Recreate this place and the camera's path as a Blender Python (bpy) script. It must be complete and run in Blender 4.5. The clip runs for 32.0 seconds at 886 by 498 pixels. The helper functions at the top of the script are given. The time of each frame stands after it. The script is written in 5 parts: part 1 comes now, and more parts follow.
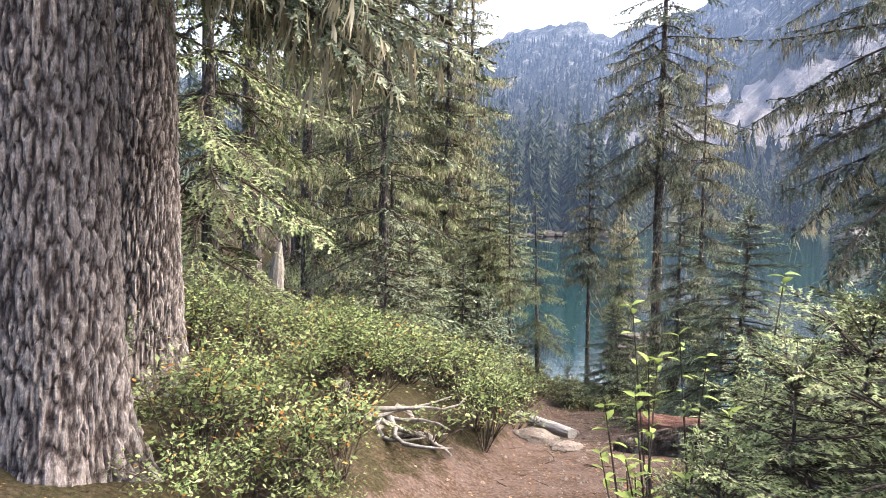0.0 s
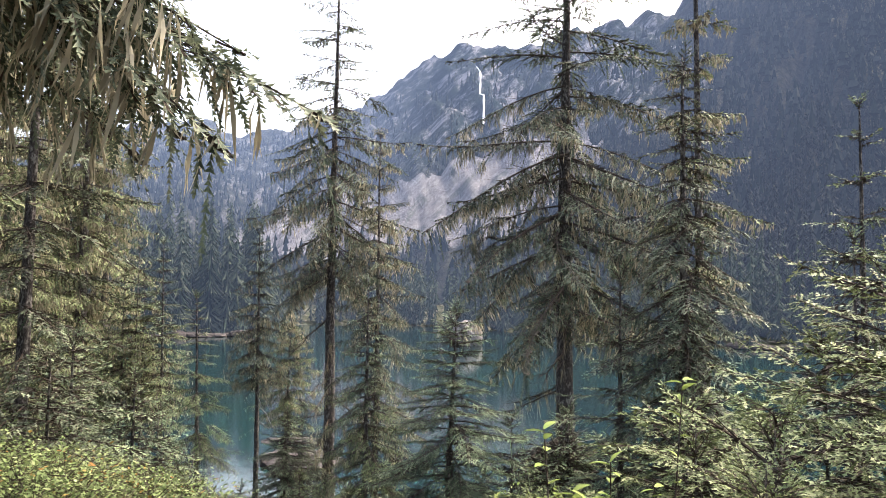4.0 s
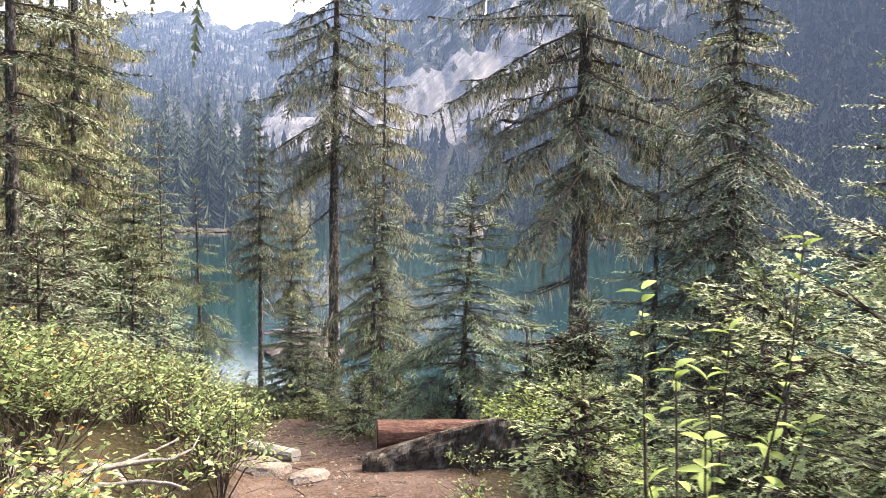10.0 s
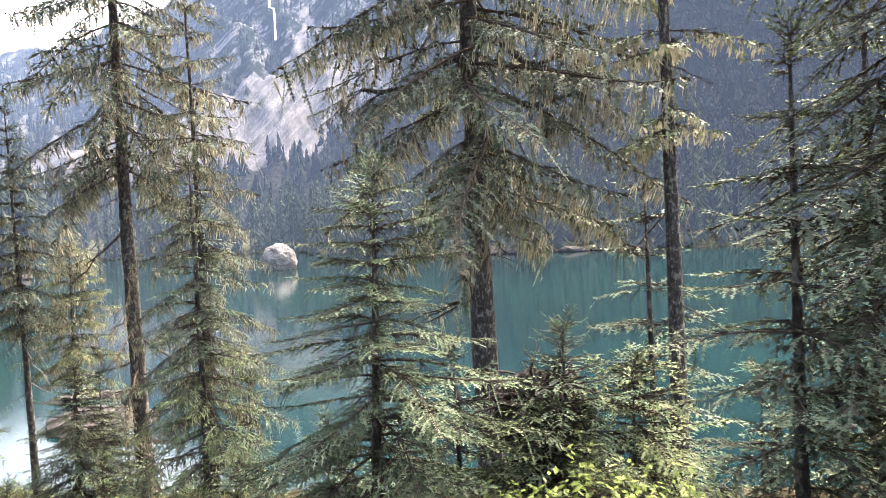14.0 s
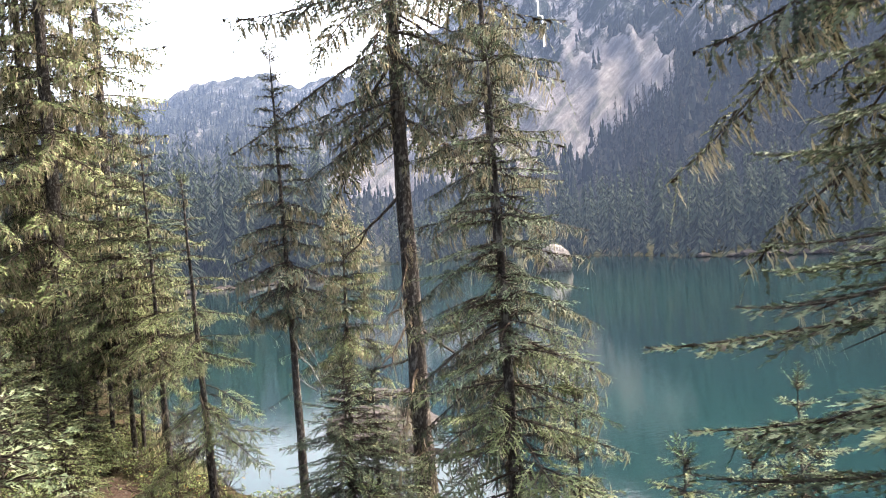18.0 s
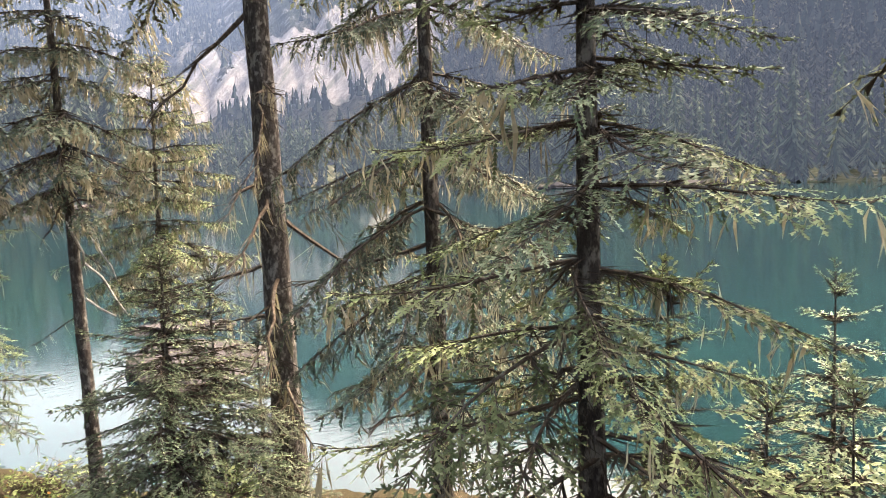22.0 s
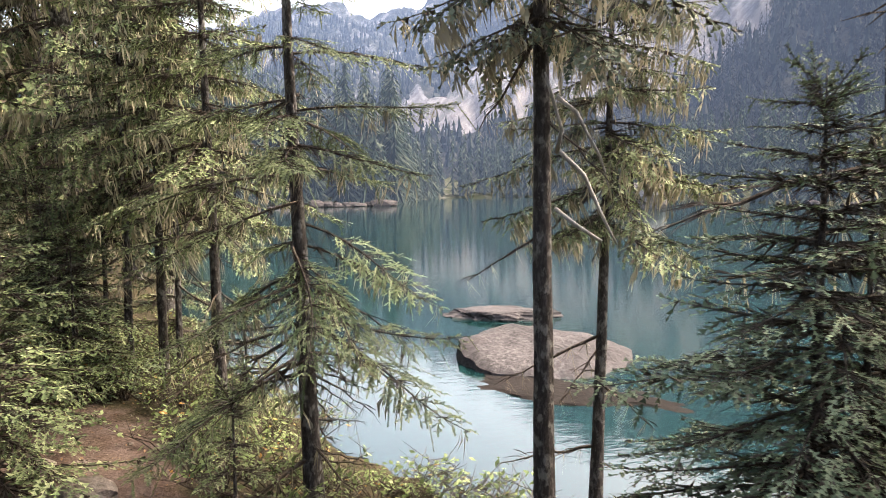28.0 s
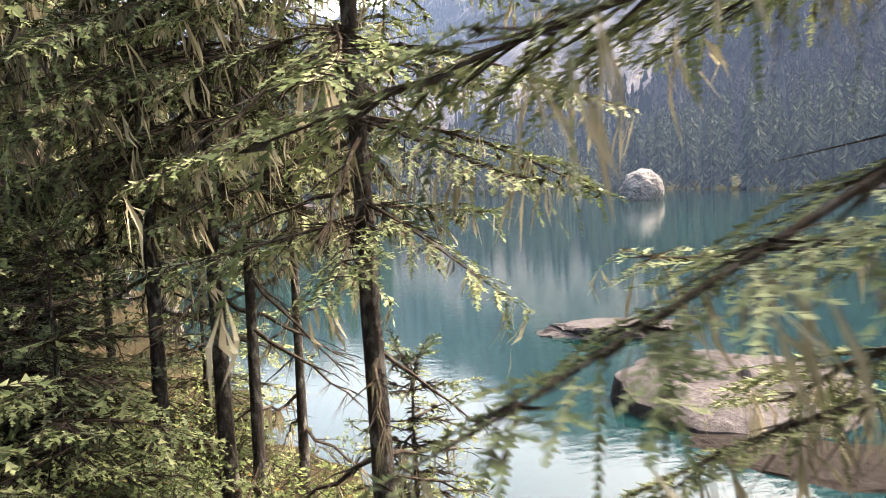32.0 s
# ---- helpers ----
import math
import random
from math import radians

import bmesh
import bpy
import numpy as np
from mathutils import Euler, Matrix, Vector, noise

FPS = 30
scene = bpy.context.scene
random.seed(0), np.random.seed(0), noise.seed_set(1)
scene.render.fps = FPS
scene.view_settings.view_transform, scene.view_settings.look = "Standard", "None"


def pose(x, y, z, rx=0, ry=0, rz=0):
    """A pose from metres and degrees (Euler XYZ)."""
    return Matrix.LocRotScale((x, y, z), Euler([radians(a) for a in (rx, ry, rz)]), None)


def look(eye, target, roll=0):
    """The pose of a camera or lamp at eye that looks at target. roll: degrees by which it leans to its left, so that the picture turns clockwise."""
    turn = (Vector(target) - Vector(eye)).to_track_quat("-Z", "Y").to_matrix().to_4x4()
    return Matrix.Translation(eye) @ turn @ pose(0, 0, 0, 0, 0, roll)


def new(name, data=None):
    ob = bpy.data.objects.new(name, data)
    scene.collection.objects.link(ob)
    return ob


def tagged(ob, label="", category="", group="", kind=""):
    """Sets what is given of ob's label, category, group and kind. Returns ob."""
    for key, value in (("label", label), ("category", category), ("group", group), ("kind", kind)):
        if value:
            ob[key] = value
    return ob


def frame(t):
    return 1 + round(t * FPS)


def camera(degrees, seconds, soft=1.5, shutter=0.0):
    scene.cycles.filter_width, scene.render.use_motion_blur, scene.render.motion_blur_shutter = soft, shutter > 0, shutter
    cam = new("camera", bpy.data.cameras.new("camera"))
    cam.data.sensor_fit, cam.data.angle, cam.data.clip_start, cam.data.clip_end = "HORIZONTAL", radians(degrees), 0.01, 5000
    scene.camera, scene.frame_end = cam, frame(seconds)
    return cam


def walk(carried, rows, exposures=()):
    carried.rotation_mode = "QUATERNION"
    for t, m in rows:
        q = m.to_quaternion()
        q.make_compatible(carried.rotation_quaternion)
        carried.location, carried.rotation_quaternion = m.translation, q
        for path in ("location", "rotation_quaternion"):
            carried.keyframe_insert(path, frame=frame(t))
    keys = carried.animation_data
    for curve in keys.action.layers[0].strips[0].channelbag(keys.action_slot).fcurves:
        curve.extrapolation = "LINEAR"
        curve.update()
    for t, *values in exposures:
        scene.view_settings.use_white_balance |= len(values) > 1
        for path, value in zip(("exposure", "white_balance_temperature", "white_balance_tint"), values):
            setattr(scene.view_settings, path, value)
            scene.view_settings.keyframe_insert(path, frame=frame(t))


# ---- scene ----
cam = camera(60.0, 32.0, soft=0.55, shutter=0.3)
PATH = [
    (0, 0, 0, 1.5, 86.109, -0.821, 0),
    (0.5, -0.078, 0.171, 1.507, 86.749, -1.292, -0.954),
    (1, -0.26, 0.382, 1.523, 88.104, -1.634, -10.669),
    (1.5, -0.377, 0.527, 1.532, 90.384, -2.269, -19.852),
    (2, -0.455, 0.708, 1.513, 94.545, -1.97, -24.798),
    (2.5, -0.546, 0.81, 1.489, 94.738, -1.763, -26.319),
    (3, -0.637, 0.902, 1.491, 94.206, -1.212, -27.366),
    (3.5, -0.637, 0.928, 1.489, 93.922, -0.784, -27.498),
    (5.5, -0.637, 0.952, 1.473, 91.689, -1.216, -26.045),
    (6, -0.598, 0.95, 1.448, 89.616, -1.204, -26.344),
    (6.5, -0.584, 0.935, 1.436, 88.398, -1.283, -27.739),
    (7, -0.571, 0.935, 1.436, 87.719, -1.315, -29.84),
    (7.5, -0.571, 0.935, 1.436, 87.61, -1.297, -31.343),
    (8, -0.571, 0.948, 1.435, 87.34, -1.29, -31.741),
    (8.5, -0.558, 0.973, 1.42, 86.542, -1.244, -31.642),
    (9, -0.558, 1.035, 1.388, 86.513, -1.201, -29.035),
    (9.5, -0.584, 1.216, 1.37, 86.463, -1.266, -27.823),
    (10, -0.532, 1.51, 1.304, 86.244, -1.081, -27.233),
    (10.5, -0.454, 1.821, 1.275, 86.428, -0.497, -26.676),
    (11, -0.428, 2.143, 1.232, 86.794, 0.174, -30.034),
    (11.5, -0.336, 2.566, 1.141, 86.276, 0.793, -31.581),
    (12, -0.206, 2.957, 1.131, 85.908, -0.212, -37.51),
    (12.5, -0.05, 3.359, 1.108, 85.813, -0.316, -45.605),
    (13, 0.145, 3.787, 1.082, 87.025, 1.501, -44.419),
    (13.5, 0.301, 4.204, 1.07, 87.309, 2.654, -42.695),
    (15.5, 1.185, 5.546, 0.898, 89.919, 2.266, -37.467),
    (16, 1.302, 5.946, 0.849, 89.719, 2.503, -33.384),
    (16.5, 1.367, 6.336, 0.827, 89.278, 2.89, -30.111),
    (17, 1.458, 6.694, 0.744, 91.749, 3.822, -23.88),
    (17.5, 1.444, 7.052, 0.66, 90.63, 3.939, -22.885),
    (18, 1.535, 7.408, 0.551, 89.311, 3.965, -21.783),
    (18.5, 1.6, 7.754, 0.482, 87.699, 4.373, -20.911),
    (19, 1.677, 8.14, 0.409, 87.811, 4.318, -20.803),
    (19.5, 1.716, 8.547, 0.296, 90.094, 3.479, -19.228),
    (20, 1.754, 9.007, 0.178, 86.803, 1.737, -22.589),
    (20.5, 1.819, 9.432, 0.116, 83.219, 1.465, -29.075),
    (21, 1.832, 9.768, 0.074, 82.986, 1.288, -33.264),
    (21.5, 1.935, 10.036, -0.001, 83.52, 1.774, -33.998),
    (22, 2.078, 10.252, -0.072, 83.607, 2.366, -36.038),
    (22.5, 2.233, 10.557, -0.164, 84.748, 2.64, -36.955),
    (23, 2.388, 10.887, -0.283, 86.081, 1.615, -29.573),
    (23.5, 2.504, 11.258, -0.367, 85.623, -0.6, -18.571),
    (24, 2.556, 11.557, -0.379, 85.543, -0.836, -9.52),
    (24.5, 2.465, 11.815, -0.424, 85.961, -0.812, -5.908),
    (26.5, 1.711, 12.448, -0.593, 86.7, 2.347, -5.958),
    (27, 1.701, 12.519, -0.647, 87.516, 4.465, -10.911),
    (27.5, 1.673, 12.861, -0.775, 86.569, 1.424, -15.671),
    (28, 1.698, 13.27, -0.855, 85.152, 0.534, -17.323),
    (28.5, 1.698, 13.641, -0.867, 84.845, 0.928, -17.445),
    (29, 1.556, 14.046, -0.923, 84.886, 1.16, -16.857),
    (29.5, 1.446, 14.501, -0.975, 85.324, 2.165, -14.909),
    (30, 1.318, 14.975, -1.002, 85.595, 2.616, -13.93),
    (30.5, 1.262, 15.461, -1.027, 84.414, 2.319, -19.426),
    (31, 1.229, 15.962, -1.026, 84.46, 2.472, -20.236),
    (31.5, 1.142, 16.425, -1.043, 84.561, 2.173, -20.219),
    (32, 1.092, 16.876, -1.086, 85.093, 2.501, -19.737),
]
walk(cam, [(t, pose(*p)) for t, *p in PATH], [(t, e, k, 12) for t, e, k in (
    (0, 3.1, 6700), (1.0, 2.85, 6800), (2.0, 2.4, 7000), (3.0, 2.6, 7000), (5.5, 3.0, 7100), (6.5, 3.2, 7100), (9.0, 3.35, 7100), (12.0, 3.4, 7100), (13.0, 3.6, 7200), (13.5, 3.6, 7200), (16.0, 3.3, 7300),
    (17.0, 2.85, 7300), (18.5, 3.25, 7400), (19.2, 3.25, 7600), (19.7, 3.05, 7800), (20.2, 3.15, 7900), (21.0, 3.55, 8000), (22.5, 3.45, 8100), (24.0, 3.15, 7900), (27.0, 2.9, 7500), (28.0, 3.2, 7400), (29.0, 3.35, 7400), (32.0, 3.4, 7600))])

# ---- light: open shade under a bright, thinly clouded sky ----
SUN_AZ, SUN_EL = radians(80), radians(52)
world = bpy.data.worlds.new("world")
scene.world = world
world.use_nodes = True
wn = world.node_tree.nodes
sky = wn.new("ShaderNodeTexSky")
sky.sky_type = "NISHITA"
sky.sun_disc = False
sky.sun_elevation, sky.sun_rotation = SUN_EL, SUN_AZ
sky.air_density, sky.dust_density, sky.ozone_density = 1.0, 7.0, 1.0
wn["Background"].inputs["Strength"].default_value = 0.13
world.node_tree.links.new(sky.outputs[0], wn["Background"].inputs["Color"])
sun = new("sun", bpy.data.lights.new("sun", "SUN"))
sun.data.energy, sun.data.angle, sun.data.color = 1.4, radians(35), (1.0, 0.96, 0.90)
sun.matrix_world = look((math.sin(SUN_AZ) * math.cos(SUN_EL) * 50, math.cos(SUN_AZ) * math.cos(SUN_EL) * 50, math.sin(SUN_EL) * 50), (0, 0, 0))

LAKE_Z = -3.2


# ---- materials ----
def node_mat(name, rough=0.8, spec=0.3):
    m = bpy.data.materials.new(name)
    m.use_nodes = True
    nt = m.node_tree
    b = nt.nodes["Principled BSDF"]
    b.inputs["Roughness"].default_value = rough
    b.inputs["Specular IOR Level"].default_value = spec
    return m, nt, b


def ramp(nt, fac, stops):
    r = nt.nodes.new("ShaderNodeValToRGB")
    while len(r.color_ramp.elements) < len(stops):
        r.color_ramp.elements.new(0.5)
    for e, (p, c) in zip(r.color_ramp.elements, stops):
        e.position, e.color = p, (*c, 1)
    nt.links.new(fac, r.inputs[0])
    return r.outputs[0]


def noise_tex(nt, scale, detail=5.0, stretch=(1, 1, 1), rough=0.6, coord="Object"):
    tc = nt.nodes.new("ShaderNodeTexCoord")
    mp = nt.nodes.new("ShaderNodeMapping")
    mp.inputs["Scale"].default_value = stretch
    n = nt.nodes.new("ShaderNodeTexNoise")
    n.inputs["Scale"].default_value, n.inputs["Detail"].default_value, n.inputs["Roughness"].default_value = scale, detail, rough
    nt.links.new(tc.outputs[coord], mp.inputs[0])
    nt.links.new(mp.outputs[0], n.inputs["Vector"])
    return n.outputs[0]


def mixc(nt, fac, a, b, mode="MIX"):
    m = nt.nodes.new("ShaderNodeMix")
    m.data_type, m.blend_type = "RGBA", mode
    for sock, v in ((m.inputs[0], fac), (m.inputs[6], a), (m.inputs[7], b)):
        if isinstance(v, (int, float)):
            sock.default_value = v
        elif isinstance(v, tuple):
            sock.default_value = (*v, 1)
        else:
            nt.links.new(v, sock)
    return m.outputs[2]


def bump(nt, b, height, strength=0.5, dist=0.02):
    bp = nt.nodes.new("ShaderNodeBump")
    bp.inputs["Strength"].default_value, bp.inputs["Distance"].default_value = strength, dist
    nt.links.new(height, bp.inputs["Height"])
    nt.links.new(bp.outputs[0], b.inputs["Normal"])


def math_node(nt, op, a, b=None, clamp=False):
    m = nt.nodes.new("ShaderNodeMath")
    m.operation, m.use_clamp = op, clamp
    for sock, v in zip(m.inputs, (a, b)):
        if v is None:
            continue
        if isinstance(v, (int, float)):
            sock.default_value = v
        else:
            nt.links.new(v, sock)
    return m.outputs[0]


def foliage_mat(name, dark, light, tint, trans=0.16, rough=0.55, by_twig=False):
    """Needles or leaves: two tones by piece, a third tone by plant, some light let through."""
    m, nt, b = node_mat(name, rough, 0.05)
    geo = nt.nodes.new("ShaderNodeNewGeometry")
    info = nt.nodes.new("ShaderNodeObjectInfo")
    twig = nt.nodes.new("ShaderNodeAttribute")
    twig.attribute_name = "tone"
    c = ramp(nt, twig.outputs["Fac"] if by_twig else geo.outputs["Random Per Island"], [(0.05, dark), (0.6, light), (1.0, tint)])
    vary = noise_tex(nt, 2.2, 3.0)
    c = mixc(nt, math_node(nt, "MULTIPLY", vary, 0.45), c, dark)
    hsv = nt.nodes.new("ShaderNodeHueSaturation")
    nt.links.new(c, hsv.inputs["Color"])
    nt.links.new(math_node(nt, "ADD", math_node(nt, "MULTIPLY", info.outputs["Random"], 0.55), 0.75), hsv.inputs["Value"])
    c = hsv.outputs[0]
    nt.links.new(c, b.inputs["Base Color"])
    tr = nt.nodes.new("ShaderNodeBsdfTranslucent")
    nt.links.new(mixc(nt, 0.5, c, light), tr.inputs[0])
    mx = nt.nodes.new("ShaderNodeMixShader")
    mx.inputs[0].default_value = trans
    nt.links.new(b.outputs[0], mx.inputs[1])
    nt.links.new(tr.outputs[0], mx.inputs[2])
    nt.links.new(mx.outputs[0], nt.nodes["Material Output"].inputs[0])
    return m


def bark_mat(name, dark, mid, light, scale=1.0, groove=0.6, lichen=0.3):
    m, nt, b = node_mat(name, 0.9, 0.04)
    ridge = noise_tex(nt, 24 * scale, 8.0, (1, 1, 0.34), 0.75)
    big = noise_tex(nt, 3.0 * scale, 4.0)
    c = ramp(nt, ridge, [(0.32, dark), (0.5, mid), (0.72, light)])
    c = mixc(nt, math_node(nt, "MULTIPLY", big, 0.5), c, mid)
    if lichen:
        spots = ramp(nt, noise_tex(nt, 14 * scale, 4.0, (1, 1, 0.6)), [(0.52, (0, 0, 0)), (0.62, (lichen,) * 3)])
        c = mixc(nt, spots, c, (0.21, 0.20, 0.185))
    nt.links.new(c, b.inputs["Base Color"])
    bump(nt, b, ridge, groove, 0.03)
    return m


def furrowed_bark():
    m, nt, b = node_mat("furrowed_bark", 0.9, 0.04)
    at = nt.nodes.new("ShaderNodeAttribute")
    at.attribute_name = "crack"
    flakes = noise_tex(nt, 75, 7.0, (1, 1, 0.45), 0.75)
    fibre = noise_tex(nt, 130, 5.0, (1, 1, 0.12), 0.7)
    big = noise_tex(nt, 3.5, 4.0)
    plate = ramp(nt, flakes, [(0.36, (0.075, 0.066, 0.064)), (0.5, (0.175, 0.157, 0.152)), (0.66, (0.32, 0.298, 0.29))])
    plate = mixc(nt, ramp(nt, fibre, [(0.42, (0.55, 0.55, 0.55)), (0.6, (0, 0, 0))]), plate, (0.095, 0.080, 0.073))
    plate = mixc(nt, ramp(nt, big, [(0.45, (0, 0, 0)), (0.7, (0.45, 0.45, 0.45))]), plate, (0.145, 0.122, 0.113))
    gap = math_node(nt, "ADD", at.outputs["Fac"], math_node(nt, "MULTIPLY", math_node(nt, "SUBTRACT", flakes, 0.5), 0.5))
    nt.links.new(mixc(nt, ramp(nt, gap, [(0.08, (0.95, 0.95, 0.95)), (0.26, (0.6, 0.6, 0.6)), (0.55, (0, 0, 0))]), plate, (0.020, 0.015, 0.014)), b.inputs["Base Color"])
    bump(nt, b, math_node(nt, "ADD", flakes, math_node(nt, "MULTIPLY", fibre, 0.5)), 0.8, 0.012)
    return m


M = {}
M["fir"] = foliage_mat("fir_needles", (0.030, 0.044, 0.026), (0.125, 0.160, 0.094), (0.235, 0.268, 0.172), by_twig=True)
M["hemlock"] = foliage_mat("hemlock_needles", (0.034, 0.047, 0.022), (0.140, 0.172, 0.080), (0.25, 0.272, 0.148), by_twig=True)
M["dark"] = foliage_mat("dark_needles", (0.020, 0.029, 0.019), (0.092, 0.110, 0.072), (0.20, 0.218, 0.150), 0.2, by_twig=True)
M["lichen"] = foliage_mat("hanging_lichen", (0.14, 0.124, 0.084), (0.28, 0.252, 0.175), (0.40, 0.365, 0.27), 0.3, 0.9, by_twig=True)
M["brown"] = foliage_mat("dead_needles", (0.06, 0.035, 0.018), (0.14, 0.085, 0.045), (0.22, 0.15, 0.09), 0.2, 0.8)
M["leaf"] = foliage_mat("huckleberry_leaves", (0.046, 0.066, 0.024), (0.128, 0.168, 0.066), (0.25, 0.285, 0.145), 0.3)
M["leaf_red"] = foliage_mat("turning_leaves", (0.16, 0.06, 0.02), (0.25, 0.17, 0.05), (0.32, 0.24, 0.09), 0.4)
M["leaf_bright"] = foliage_mat("bright_leaves", (0.095, 0.130, 0.032), (0.150, 0.195, 0.058), (0.225, 0.265, 0.10), 0.3, 0.65)
M["bark_grey"] = furrowed_bark()
M["bark"] = bark_mat("conifer_bark", (0.012, 0.010, 0.009), (0.045, 0.039, 0.036), (0.16, 0.146, 0.14), 1.7, 1.0, 0.75)
M["twig"] = bark_mat("twig_bark", (0.016, 0.012, 0.009), (0.042, 0.032, 0.025), (0.10, 0.084, 0.07), 3.0, 0.4, 0.2)
M["deadwood"] = bark_mat("weathered_wood", (0.13, 0.12, 0.11), (0.27, 0.255, 0.235), (0.42, 0.40, 0.37), 1.2, 0.7, 0.1)
M["old_root"] = bark_mat("old_root_wood", (0.075, 0.068, 0.062), (0.18, 0.166, 0.152), (0.32, 0.30, 0.275), 1.6, 0.9, 0.2)
M["redwood"] = bark_mat("red_split_log", (0.022, 0.012, 0.010), (0.085, 0.046, 0.036), (0.17, 0.11, 0.09), 1.3, 1.0, 0.1)
M["rotten"] = bark_mat("dark_rotten_wood", (0.012, 0.010, 0.008), (0.040, 0.032, 0.026), (0.11, 0.095, 0.08), 1.0, 1.0, 0.35)


def ground_mat():
    m, nt, b = node_mat("forest_floor", 0.95, 0.03)
    at = nt.nodes.new("ShaderNodeAttribute")
    at.attribute_name = "trail"
    fine = noise_tex(nt, 38, 6.0)
    mid = noise_tex(nt, 4.5, 5.0)
    litter = ramp(nt, fine, [(0.3, (0.019, 0.012, 0.009)), (0.52, (0.047, 0.032, 0.025)), (0.75, (0.10, 0.075, 0.060))])
    dust = ramp(nt, fine, [(0.3, (0.047, 0.034, 0.029)), (0.6, (0.078, 0.058, 0.051)), (0.8, (0.135, 0.107, 0.095))])
    soil = mixc(nt, ramp(nt, mid, [(0.42, (0, 0, 0)), (0.62, (0.85, 0.85, 0.85))]), litter, dust)
    moss = ramp(nt, fine, [(0.3, (0.010, 0.009, 0.005)), (0.55, (0.027, 0.023, 0.013)), (0.8, (0.06, 0.050, 0.032))])
    moss = mixc(nt, ramp(nt, mid, [(0.5, (0, 0, 0)), (0.7, (0.55, 0.55, 0.55))]), moss, litter)
    edge = math_node(nt, "ADD", at.outputs["Fac"], math_node(nt, "MULTIPLY", math_node(nt, "SUBTRACT", mid, 0.5), 0.7))
    floor = mixc(nt, ramp(nt, edge, [(0.35, (0, 0, 0)), (0.6, (1, 1, 1))]), moss, soil)
    shore = ramp(nt, noise_tex(nt, 0.8, 6.0), [(0.4, (0.020, 0.026, 0.016)), (0.55, (0.045, 0.047, 0.038)), (0.7, (0.10, 0.098, 0.092))])
    nt.links.new(mixc(nt, math_node(nt, "MULTIPLY", at.outputs["Fac"], -1.0, True), floor, shore), b.inputs["Base Color"])
    bump(nt, b, fine, 0.7, 0.03)
    return m


def rock_mat(name, dark, mid, light, scale=1.0):
    m, nt, b = node_mat(name, 0.9, 0.04)
    fine = noise_tex(nt, 22 * scale, 8.0)
    big = noise_tex(nt, 2.2 * scale, 5.0)
    c = ramp(nt, fine, [(0.3, dark), (0.52, mid), (0.75, light)])
    c = mixc(nt, ramp(nt, big, [(0.4, (0, 0, 0)), (0.65, (0.7, 0.7, 0.7))]), c, dark)
    nt.links.new(c, b.inputs["Base Color"])
    bump(nt, b, fine, 0.6, 0.03)
    return m


def water_mat():
    m, nt, b = node_mat("lake_water", 0.03, 0.5)
    b.inputs["IOR"].default_value = 1.33
    tone = noise_tex(nt, 0.05, 3.0)
    nt.links.new(ramp(nt, tone, [(0.35, (0.0026, 0.0115, 0.0130)), (0.65, (0.0040, 0.0190, 0.0188))]), b.inputs["Base Color"])
    rip = noise_tex(nt, 4.0, 4.0, (1, 2.2, 1))
    bump(nt, b, rip, 0.05, 0.04)
    return m


